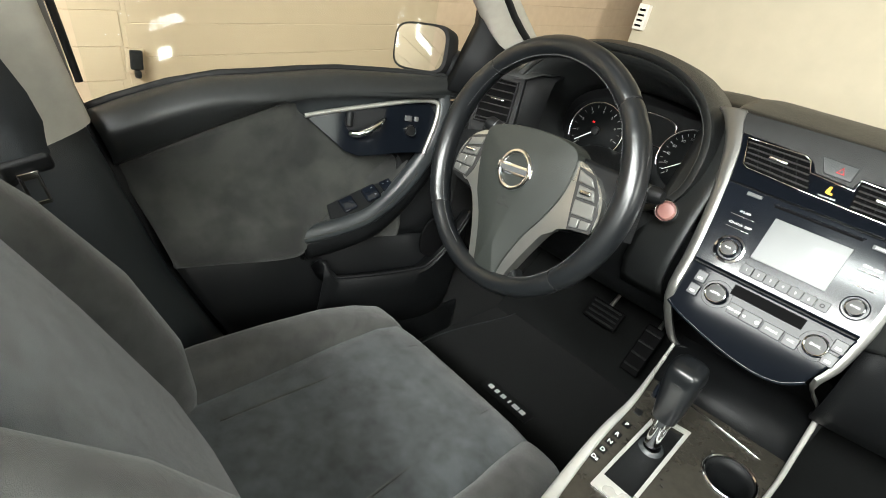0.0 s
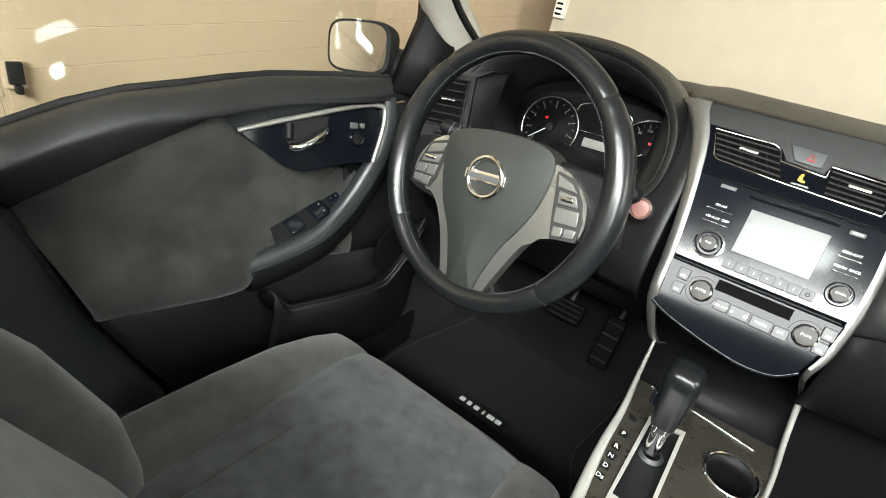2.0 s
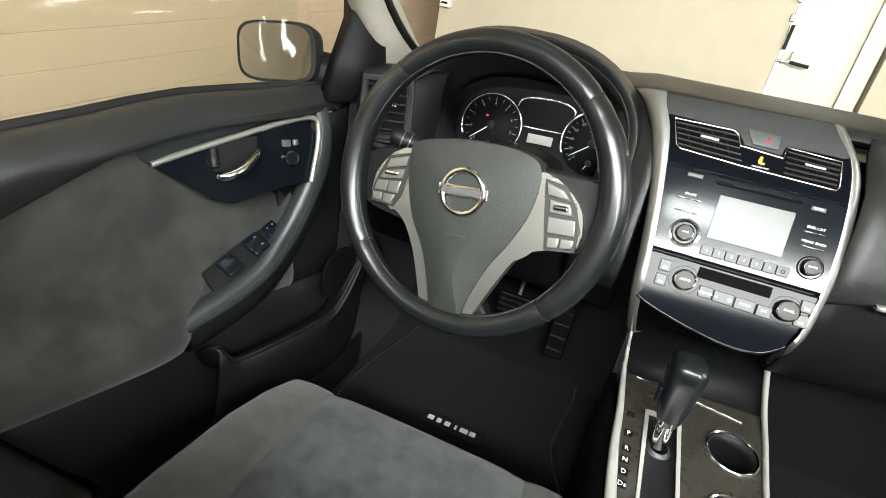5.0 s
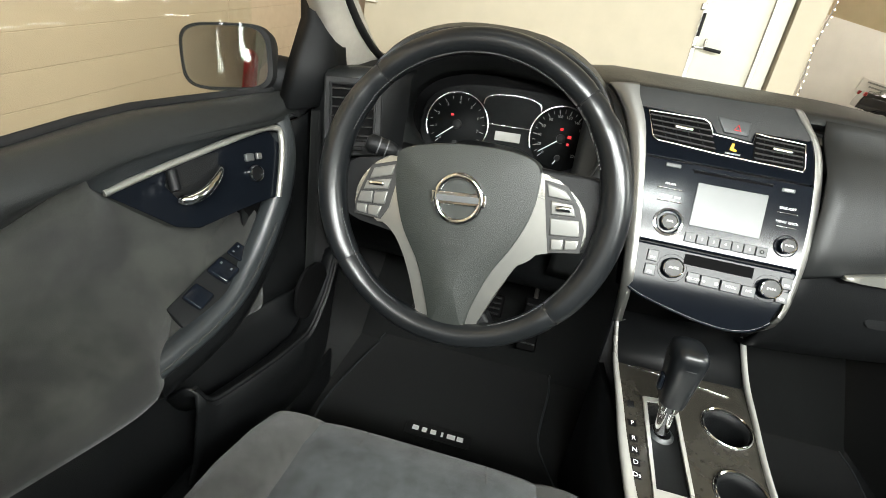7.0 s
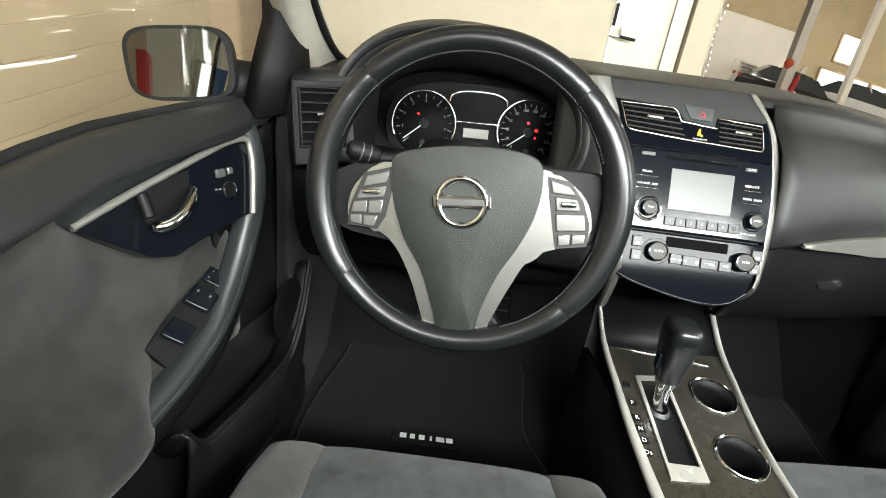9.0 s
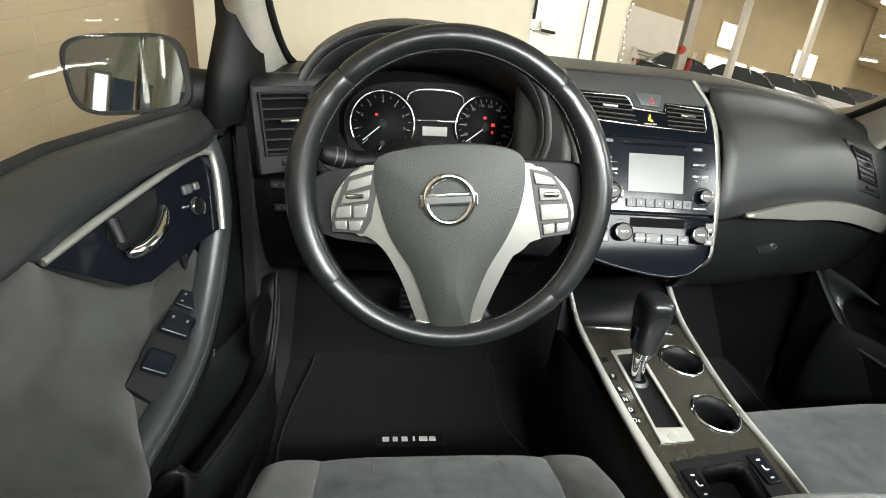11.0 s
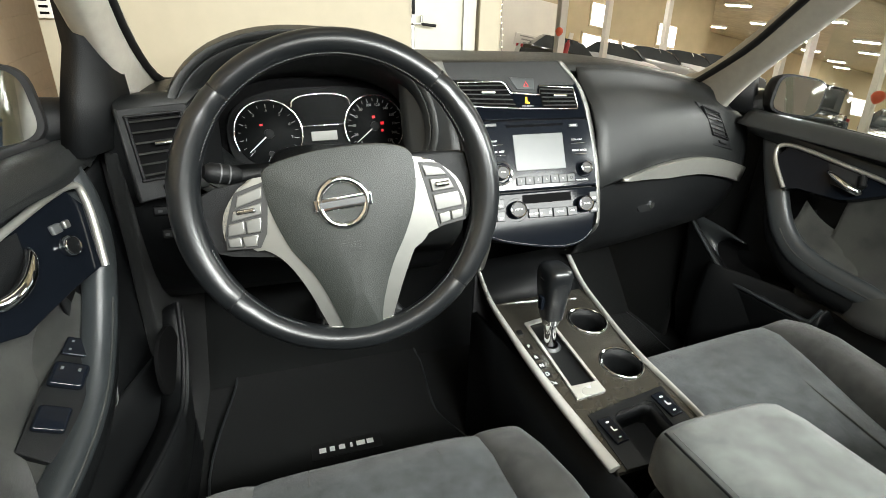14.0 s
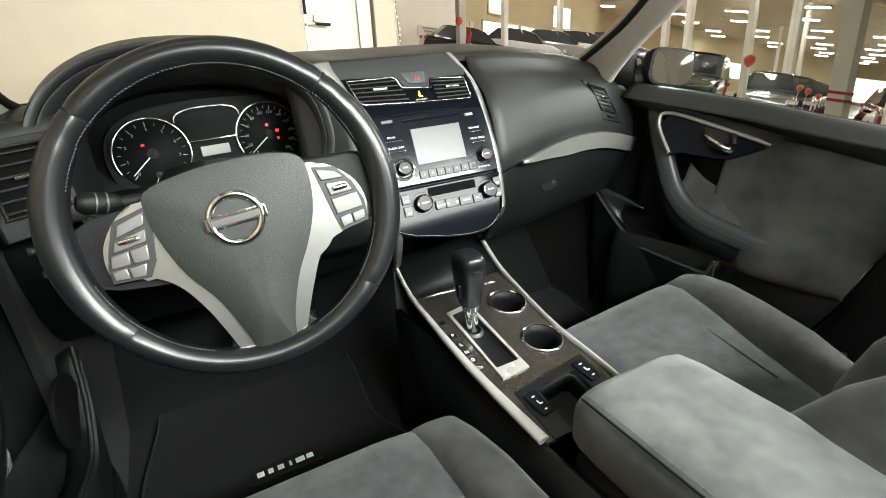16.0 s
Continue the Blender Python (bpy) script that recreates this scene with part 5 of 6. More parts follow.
part("knob", loft([[Vector((cx, cy, 0.636 + 0.88 * (z - 0.636))) + Vector((x, y, 0)) for x, y in oval(0, 0, rx, ry, 32, 3.1)] for z, cx, cy, rx, ry in
     ((0.634, -0.016, -0.040, 0.0175, 0.0205), (0.650, -0.0165, -0.040, 0.0195, 0.0225), (0.680, -0.0175, -0.040, 0.0220, 0.0265), (0.710, -0.0185, -0.041, 0.0245, 0.0300), (0.730, -0.019, -0.0425, 0.0252, 0.0312), (0.741, -0.019, -0.043, 0.0232, 0.0290), (0.7475, -0.019, -0.044, 0.0180, 0.0230), (0.7502, -0.019, -0.044, 0.0080, 0.0110))], ring=True, caps=True), LEATHER, sel, "black leather knob", sharp=60)
part("knob_seam", tube([(-0.0185 + 0.0256 * math.cos(a), -0.0415 + 0.0310 * math.sin(a), 0.7135 + 0.004 * math.sin(a)) for a in np.linspace(math.pi, 2 * math.pi, 20)], 0.0007, 6), DARK, sel)
part("thumb_button", box(I4, (-0.041, -0.045, 0.668), (0.008, 0.014, 0.026), 0.003), GLOSS, sel)

# ---- armrest ----
arm = thing("armrest", (0.05, -0.6, 0.45), "grey suede console armrest with a stitched edge", "armrest")


def arm_sec(y, z0, z1, hx, cx=0.055):
    return [Vector((cx, y, (z0 + z1) / 2)) + Vector((x, 0, z)) for x, z in oval(0, 0, hx, (z1 - z0) / 2, 36, 4.2)]


part("pad", loft([arm_sec(-0.335, 0.585, 0.605, 0.06), arm_sec(-0.332, 0.565, 0.63, 0.085), arm_sec(-0.337, 0.555, 0.648, 0.095), arm_sec(-0.352, 0.552, 0.659, 0.100), arm_sec(-0.385, 0.55, 0.664, 0.102), arm_sec(-0.5, 0.55, 0.665, 0.103), arm_sec(-0.66, 0.55, 0.66, 0.103), arm_sec(-0.70, 0.56, 0.64, 0.09)], ring=True, caps=True), ARMSUEDE, arm, sharp=70)
part("seam", tube([(-0.043, y, 0.6525) for y in (-0.352, -0.40, -0.50, -0.60, -0.68)], 0.0018, 6), DARK, arm, "dark sewn seam")
part("stitching", join(*[box(I4, (-0.037, -0.36 - 0.009 * k, 0.6565), (0.0012, 0.005, 0.0012)) for k in range(34)]), KEY, arm, "row of grey stitches")
part("box_base", box(I4, (0.05, -0.52, 0.40), (0.19, 0.36, 0.32), 0.02), DARK, arm)
# ---- front doors ----
def door(side, name, label):
    """A door card. Stations run from the hinge side to the latch side; heights and depths follow the panel's moulding."""
    left = side < 0
    d = thing(name, (-0.78, -0.2, 0.3) if left else (0.70, -0.1, 0.3), label, "car door", "front doors")

    def P(x, y, z):
        if left:
            return Vector((x, y, z))
        return Vector((-0.9 * x, 0.85 * y + 0.075, z - 0.013))

    def dx(y):
        return 0.075 * clamp((y + 0.20) / 0.32) ** 1.3 - 0.045 * clamp((-0.30 - y) / 0.3) ** 1.2

    def yr(z):  # shut line at the latch side, slanting forward towards the sill
        return -0.36 - 0.10 * clamp((z - 0.36) / 0.19) - 0.125 * clamp((z - 0.55) / 0.34)

    def zs(y):
        return 0.933 + 0.045 * y - 0.09 * max(0.0, -y - 0.15) ** 1.2 - 0.55 * max(0.0, -y - 0.38) ** 1.5

    if not left:
        def zs(y):
            return 0.9407 + 0.0935 * y

    def zr(y):  # lower edge of the top roll
        if not left:
            return 0.905 + 0.1445 * y
        return 0.872 + 0.21 * (y + 0.26) - 0.3 * max(0.0, -y - 0.26) ** 1.3 if y < -0.26 else 0.872 + 0.085 * (y + 0.26) + 0.012 * clamp((y + 0.26) / 0.12) + 0.006 * clamp((y + 0.1) / 0.25)

    def zc(y):  # line of the bright strip
        return 0.832 + 0.05 * (y + 0.225) / 0.25

    N = 34

    def rows(fn, t0=0.0, t1=1.0, n=N):
        out = []
        for i in range(n + 1):
            t = t0 + (t1 - t0) * i / n
            pts = []
            for f in fn:
                y = 0.15
                z = f(y)[1]
                for _ in range(3):
                    y = 0.15 + (yr(z) - 0.15) * t
                    x, z = f(y)
                pts.append(P(x + dx(y), y, z))
            out.append(smooth(pts, 3 * len(pts) - 2))
        return out

    def tuck(y):  # the ledge draws back towards the dashboard
        return 0.042 * clamp((y - 0.01) / 0.13) if left else 0.0

    part("top_roll", loft(rows([lambda y: (-0.835, zs(y) - 0.02), lambda y: (-0.80, zs(y) + 0.003), lambda y: (-0.765 - 0.5 * tuck(y), zs(y) + 0.006), lambda y: ((-0.742 if left else -0.735) - tuck(y), zs(y) - 0.012), lambda y: ((-0.737 if left else -0.726) - tuck(y), zs(y) - (0.03 if left else 0.024)), lambda y: (-0.754 - 0.6 * tuck(y), zr(y) + 0.014), lambda y: (-0.772, zr(y) - 0.002)])), PAD, d, "black padded window ledge", solid=0.006)

    def back(y):  # 0 under the handle panel, 1 behind it
        f = clamp((-0.205 - y) / 0.055)
        return f * f * (3 - 2 * f)

    def top_cloth(y):
        return (zc(y) + 0.004) * (1 - back(y)) + zr(y) * back(y)

    def out(y):  # how far the cloth swells into the armrest
        return 0.045 * clamp((-0.165 - y) / 0.09) * (1 - 0.75 * clamp((-0.28 - y) / 0.25))

    part("upper_trim", loft(rows([lambda y: (-0.770, zr(y) + 0.004), lambda y: (-0.770 - 0.006 * back(y), (zr(y) + max(zc(y) + 0.007, top_cloth(y) - 0.004)) / 2), lambda y: (-0.777, max(zc(y) + 0.007, top_cloth(y) - 0.004))], 0.0, 0.60)), TRIM, d, "grey moulded panel above the handle", solid=0.005)
    part("cloth_panel", loft(rows([lambda y: (-0.790 + 0.016 * back(y), top_cloth(y)), lambda y: (-0.784, 0.79 + 0.05 * y), lambda y: (-0.787, 0.73), lambda y: (-0.776 + 0.5 * out(y), 0.68), lambda y: (-0.757 + out(y), 0.648), lambda y: (-0.748 + out(y), 0.615), lambda y: (-0.752 + out(y), 0.58), lambda y: (-0.765, 0.562)], 0.23 if left else 0.38, 1.0, 46)), DOORCLOTH, d, "grey suede door insert", solid=0.006)
    far = 0.0 if left else 0.07
    part("front_panel", loft(rows([lambda y: (-0.774 - far, zc(y)), lambda y: (-0.77 - far, 0.79), lambda y: (-0.765 - far, 0.70), lambda y: (-0.76 - far, 0.56)], 0.0, 0.24 if left else 0.39, 10)), DARK, d, solid=0.005)
    part("lower_panel", loft(rows([lambda y: (-0.757, 0.572), lambda y: (-0.745, 0.545), lambda y: (-0.735, 0.47), lambda y: (-0.74, 0.38), lambda y: (-0.765, 0.29)])), DARK, d, solid=0.006)
    # moulded band that sweeps from the handle down into the armrest
    sw = smooth([(-0.705, 0.062, 0.925), (-0.690, 0.066, 0.87), (-0.682, 0.050, 0.81), (-0.682, 0.016, 0.755), (-0.684, -0.028, 0.70), (-0.687, -0.085, 0.655), (-0.694, -0.16, 0.630), (-0.706, -0.248, 0.615)], 30)
    if not left:
        sw = smooth([(-x / 0.9, (y - 0.075) / 0.85, z + 0.013) for x, y, z in ((0.650, 0.160, 0.893), (0.640, 0.134, 0.845), (0.630, 0.098, 0.780), (0.622, 0.060, 0.715), (0.620, 0.012, 0.670), (0.622, -0.05, 0.648), (0.630, -0.12, 0.636), (0.642, -0.2, 0.622))], 30)
    secs = []
    for i, q in enumerate(sw):
        t = (sw[min(i + 1, 29)] - sw[max(i - 1, 0)]).normalized()
        n = Vector((1, -0.2, 0.25))
        n = (n - t * n.dot(t)).normalized()
        s = t.cross(n)
        w = (0.017 if left else 0.023) + 0.004 * math.sin(math.pi * i / 29)
        secs.append([P(*(q + s * a + n * b - n * 0.014)) for a, b in oval(0, 0, w, 0.018, 20, 2.7)])
    part("pull_band", loft(secs, ring=True, caps=True), TRIM, d, "grey moulded pull and armrest edge")
    # body of the armrest under the band and the shelf behind it
    under = []
    for q in sw[8:]:
        under.append(smooth([P(q.x - 0.008, q.y + 0.004, q.z - 0.012), P(q.x - 0.004, q.y + 0.012, q.z - 0.036), P(q.x - 0.016, q.y + 0.02, q.z - 0.06), P(q.x - 0.06, q.y + 0.02, q.z - 0.075)], 8))
    part("armrest_body", loft(under), DARK, d, solid=0.005)
    shelf = []
    for i, q in enumerate(sw[13:]):
        shelf.append([P(q.x + 0.004, q.y, q.z - 0.004), P(q.x - 0.03, q.y, q.z + 0.002), P(-0.775 + dx(q.y), q.y, q.z + 0.022), P(-0.79 + dx(q.y), q.y, q.z + 0.06)])
    part("armrest_shelf", loft(shelf), DOORCLOTH, d, solid=0.005)
    # gloss panel with the handle
    A, B, T = Vector((-0.716, 0.030, 0.893)), Vector((-0.690, 0.018, 0.787)), Vector((-0.782, -0.222, 0.843))
    if not left:
        B = Vector((-0.690, -0.005, 0.806))
    low = 0.0 if left else 0.030
    m0 = frame_of((A + B) / 2, A - B, T - (A + B) / 2)
    mi = m0.inverted()

    def loc(v):
        w = mi @ v
        return (w.x, w.y)

    nrm = (m0.to_3x3() @ Vector((0, 0, 1)))
    flip = nrm.x < 0
    off = -1 if flip else 1
    outline3 = [A, Vector((-0.70, 0.046, 0.868)), B, Vector((-0.712, -0.03, 0.782 + 0.8 * low)), Vector((-0.745, -0.115, 0.768 + low)), Vector((-0.755, -0.145, 0.778 + low)), T]

    def plane(pts, h):
        return [P(*(m0 @ Vector((*loc(q), h * off)))) for q in pts]

    gl = part("gloss_panel", loft([plane(outline3, -0.02), plane(outline3, 0.006)], ring=True, caps=True), GLOSSDOOR, d, "gloss black handle panel", bevel=0.001)
    chr_pts = smooth([T, Vector((-0.752, -0.115, 0.868)), A, Vector((-0.699, 0.048, 0.868)), B], 30)
    part("chrome_strip", tube(plane(chr_pts, 0.0115), 0.0048, 10), STRIP, d, "satin silver strip along the handle panel")

    def G(u, v, h):
        """A place on the gloss panel: u from the front edge back, v up."""
        f = B.lerp(A, 0.5)
        return P(*(f + (T - f) * u + (A - B) * v + nrm * off * h))

    rec = [G(0.36, 0.26, 0.0065), G(0.40, -0.16, 0.0065), G(0.62, -0.30, 0.0065), G(0.70, -0.05, 0.0065), G(0.66, 0.22, 0.0065)]
    rec2 = [G(0.36, 0.26, 0.008), G(0.40, -0.16, 0.008), G(0.62, -0.30, 0.008), G(0.70, -0.05, 0.008), G(0.66, 0.22, 0.008)]
    part("handle_recess", loft([rec, rec2], ring=True, caps=True), DARK, gl)
    h = part("handle", tube(smooth([G(0.37, 0.08, 0.012), G(0.43, -0.02, 0.024), G(0.52, -0.16, 0.029), G(0.60, -0.24, 0.024), G(0.66, -0.24, 0.014)], 16), [0.003, 0.0045, 0.005, 0.0055, 0.006, 0.0065, 0.007, 0.007, 0.0075, 0.0075, 0.008, 0.008, 0.008, 0.008, 0.007, 0.005], 12), CHROME, gl, "chrome door release")
    part("hinge_block", tube([G(0.655, 0.12, 0.009), G(0.665, -0.12, 0.016)], [0.008, 0.007], 10), DARK, h)

    def knobframe(u, v, h):
        m = frame_of(G(u, v, h), (P(*A) - P(*B)), (P(*T) - P(*A)))
        inward = Vector((1, 0, 0)) if left else Vector((-1, 0, 0))
        if (m.to_3x3() @ Vector((0, 0, 1))).dot(inward) < 0:
            m = m @ Matrix.Rotation(math.pi, 4, "X")
        return m

    if left:
        k = part("mirror_knob", lathe(knobframe(0.14, -0.10, 0.007), [(0.0135, 0), (0.0135, 0.006), (0.0115, 0.009), (0.0105, 0.007)], 26), CHROME, gl, "mirror adjuster knob")
        part("cap", lathe(knobframe(0.14, -0.10, 0.007), [(0.0108, 0.004), (0.0100, 0.008), (0, 0.009)], 22), DARK, k)
        part("mirror_switch", box(knobframe(0.165, 0.13, 0.009), (0, 0, 0), (0.012, 0.016, 0.006), 0.002), KEY, gl)
        part("mirror_switch", box(knobframe(0.095, 0.13, 0.009), (0, 0, 0), (0.010, 0.010, 0.006), 0.002), BUTTON, gl)
    if left:
        # shade in the hollow behind the pull, put in as a solid black slab
        hole = smooth([(-0.740, -0.052, 0.790), (-0.724, -0.010, 0.783), (-0.710, 0.026, 0.768), (-0.712, 0.022, 0.722), (-0.724, -0.012, 0.690), (-0.729, -0.024, 0.722), (-0.724, -0.006, 0.752)], 36, True)
        part("pull_shade", loft([[p + Vector((-0.03, 0, 0)) for p in hole], hole], ring=True, caps=True), PIT, d, "black slab drawn as the shade behind the pull")
    # armrest switches
    SWF = frame_of(P(-0.720, -0.075, 0.684), P(-0.712, 0.0, 0.722) - P(-0.735, -0.17, 0.652), Vector((-1 if left else 1, 0, 0.5)))
    if (SWF.to_3x3() @ Vector((0, 0, 1))).z < 0:
        SWF = SWF @ Matrix.Rotation(math.pi, 4, "X")
    pan = part("switch_panel", slab(SWF, [(-0.110, -0.020), (-0.02, -0.026), (0.062, -0.022), (0.066, 0.016), (-0.02, 0.022), (-0.10, 0.022)], -0.008, 0.003, 0.002), DARK, d, "black window switch panel")
    if left:
        part("lock_switch", box(SWF, (0.038, 0, 0.006), (0.026, 0.034, 0.006), 0.002), GLOSS, pan)
        for a in (0.032, 0.044):
            for b in (-0.009, 0.009):
                part("switch_mark", box(SWF, (a, b, 0.0094), (0.003, 0.003, 0.0006)), KEY, pan)
        part("window_switch", box(SWF, (-0.004, 0.0, 0.008), (0.034, 0.038, 0.012), 0.005), GLOSS, pan)
        for b in (-0.009, 0.009):
            part("switch_mark", box(SWF, (0.002, b, 0.0143), (0.004, 0.003, 0.0006)), KEY, pan)
        part("window_switch", box(SWF, (-0.060, 0.0, 0.006), (0.032, 0.034, 0.010), 0.004), GLOSS, pan)
    else:
        part("window_switch", box(SWF, (-0.03, 0.0, 0.006), (0.034, 0.022, 0.009), 0.004), GLOSS, pan)
    # map pocket with speaker grille
    pk, lips = [], []
    for i in range(29):
        t = i / 28
        y = 0.17 - 0.37 * t
        lip = 0.512 + 0.13 * clamp((0.34 - t) / 0.34) ** 1.4 + 0.045 * clamp((t - 0.9) / 0.1) ** 2
        xo = -0.655 + 0.02 * math.sin(math.pi * t) + dx(y) * 0.3 - 0.03 * t
        if not left:
            y = (0.235 - 0.41 * t) / 0.85
            lip = 0.543 + 0.10 * clamp((0.36 - t) / 0.36) ** 1.4 + 0.045 * clamp((t - 0.93) / 0.07) ** 2
            xo = -0.69 + 0.01 * math.sin(math.pi * t)
            yw = 0.305 - 0.395 * t
            lip = 0.527 + 0.119 * clamp((yw - 0.13) / 0.17) ** 1.25 + 0.04 * clamp((-0.065 - yw) / 0.025) ** 2
            c = [Vector((0.62 + a, yw, b)) for a, b in ((0.05, lip - 0.03), (0.022, lip - 0.002), (0.006, lip + 0.004), (-0.004, lip - 0.006), (0, lip - 0.05), (0.012, 0.40), (0.04, 0.28))]
            pk.append(c)
            lips.append(Vector((0.617, yw, lip + 0.003)))
            continue
        pk.append([P(xo - 0.05, y, lip - 0.03), P(xo - 0.022, y, lip - 0.002), P(xo - 0.006, y, lip + 0.004), P(xo + 0.004, y, lip - 0.006), P(xo, y, lip - 0.05), P(xo - 0.012, y, 0.40), P(xo - 0.04, y, 0.28)])
        lips.append(P(xo - 0.003, y, lip + 0.003))
    pocket = part("map_pocket", loft(pk), DARK, d, "black moulded map pocket", solid=0.006)
    part("pocket_lip", tube(lips, 0.0042, 10), DARK if left else TRIM, pocket, "grey rounded pocket edge")
    if not left:
        rim_o = smooth([(0.640, 0.145, 0.634), (0.636, 0.222, 0.650), (0.634, 0.310, 0.653), (0.634, 0.269, 0.608), (0.636, 0.222, 0.565), (0.638, 0.186, 0.537), (0.630, 0.128, 0.524), (0.624, 0.030, 0.520)], 44)
        rim_i = smooth([(0.652, 0.144, 0.629), (0.646, 0.188, 0.624), (0.645, 0.217, 0.605), (0.646, 0.219, 0.588), (0.648, 0.206, 0.563), (0.648, 0.174, 0.543), (0.640, 0.126, 0.533), (0.634, 0.030, 0.526)], 44)
        part("speaker_trim", loft([rim_o, [a.lerp(b, 0.5) + Vector((-0.005, 0, 0)) for a, b in zip(rim_o, rim_i)], rim_i]), TRIM, pocket, "grey moulded speaker surround", solid=0.003)
        part("speaker_grille", loft([rim_i, [p.lerp(Vector((0.668, 0.15, 0.585)), 0.6) + Vector((0.012, 0, 0)) for p in rim_i]]), PIT, pocket, "black speaker hollow")
    part("door_seal", tube([P(-0.786 + dx(yr(z)), yr(z) - 0.008, z) for z in np.linspace(0.30, 0.90, 14)], 0.013, 10), RUBBER, d)
    if left:
        part("speaker_grille", slab(frame_of(P(-0.648, 0.085, 0.585), P(-0.64, 0.2, 0.585) - P(-0.665, 0.0, 0.585), (0, 0, 1)), oval(0, 0, 0.05, 0.055, 32, 2.4), -0.003, 0.003, 0.002), PIT, d, "black speaker grille")
    # glass and its weather strip
    ys = [0.15 - 0.75 * i / 30 for i in range(31)]
    part("weather_strip", tube([P(-0.80 + dx(y), y, zs(y) + (0.006 if left else -0.001)) for y in ys[::3]], 0.007, 8), RUBBER, d)
    gs = part("window_glass", loft([[P(-0.803 + dx(y), y, zs(y)), P(-0.775 + dx(y) * 0.8, y - 0.03, zs(y) + 0.19), P(-0.70, y - 0.08, zs(y) + 0.36)] for y in ys[4::4]]), GLASS, d, "clear side window", solid=0.003, sharp=0.2)
    gs.visible_shadow = False
    if left:
        fr = [Vector((-0.762, -0.590, 0.90)), Vector((-0.758, -0.603, 0.96)), Vector((-0.735, -0.640, 1.12)), Vector((-0.69, -0.685, 1.30))]
        part("window_frame", tube(fr, 0.0075, 8, flat=0.5), SILVER, d, "bright window frame strip")
        for oy in (-0.011, 0.011):
            part("frame_seal", tube([q + Vector((0.002, oy, 0)) for q in fr], 0.005, 8), RUBBER, d)
        part("mirror_sail", loft([[P(-0.672, 0.20, 0.925), P(-0.715, 0.070, 0.925)], [P(-0.672, 0.19, 0.985), P(-0.705, 0.088, 1.0)], [P(-0.672, 0.165, 1.06), P(-0.692, 0.098, 1.06)], [P(-0.672, 0.165, 1.10), P(-0.690, 0.090, 1.11)], [P(-0.665, 0.12, 1.18), P(-0.683, 0.055, 1.19)]]), DARK, d, solid=0.03)
    else:
        part("mirror_sail", loft([[(0.640, 0.385, 0.955), (0.652, 0.215, 0.935)], [(0.640, 0.340, 0.990), (0.652, 0.225, 0.985)], [(0.640, 0.262, 1.045), (0.652, 0.238, 1.050)]]), DARK, d, solid=0.02)
    part("outer_skin", loft([[P(-0.84 + dx(y), y, zs(y) - 0.005), P(-0.87 + dx(y), y, 0.7), P(-0.85 + dx(y), y, 0.28)] for y in ys[::5]]), PAINTWHITE, d, solid=0.004)
    return d


driver_door = door(-1, "driver_door", "black and grey suede driver door card, closed")
passenger_door = door(1, "passenger_door", "black and grey suede passenger door card, closed")


def mirror(name, c, u, v, w, h, label, inward):
    m = frame_of(c, u, v)
    t = thing(name, c, label, "wing mirror", "wing mirrors")
    out = oval(0, 0, w, h, 40, 4.0)
    secs = [[m @ Vector((x * s, y * s, z)) for x, y in out] for s, z in ((1.0, 0.004), (1.09, 0.002), (1.12, -0.012), (1.06, -0.04), (0.8, -0.07), (0.4, -0.085))]
    part("housing", loft(secs, ring=True, caps=True), RUBBER, t, "black mirror housing")
    part("mirror_glass", slab(m, [(x * 0.985, y * 0.985) for x, y in out], 0.002, 0.0055), MIRROR, t, "mirror glass", sharp=1.0)
    part("mirror_arm", tube([Vector(c) - m.to_3x3() @ Vector((0, h * 0.5, 0.05)), Vector(inward)], [0.042, 0.034], 14), DARK, t)


mirror("wing_mirror", (-0.795, 0.057, 0.986), (0.97, 0.235, 0.12), (-0.12, 0.09, 1), 0.066, 0.046, "black wing mirror on the driver side", (-0.70, 0.13, 0.96))
mirror("wing_mirror", (0.692, 0.154, 0.982), (0.91, -0.40, -0.14), (0.10, 0.05, 1), 0.052, 0.040, "black wing mirror on the passenger side", (0.66, 0.24, 0.95))
# ---- seats ----
def narrowed(bm, x0, slope, rise):
    """Draws the pad in towards its inner side as it runs back, and lifts its outer side."""
    for v in bm.verts:
        f = max(0.6, 1 - slope * max(0.0, -v.co.y - 0.02))
        v.co.z += rise * (v.co.x - x0)
        v.co.x = x0 + (v.co.x - x0) * f
    return bm


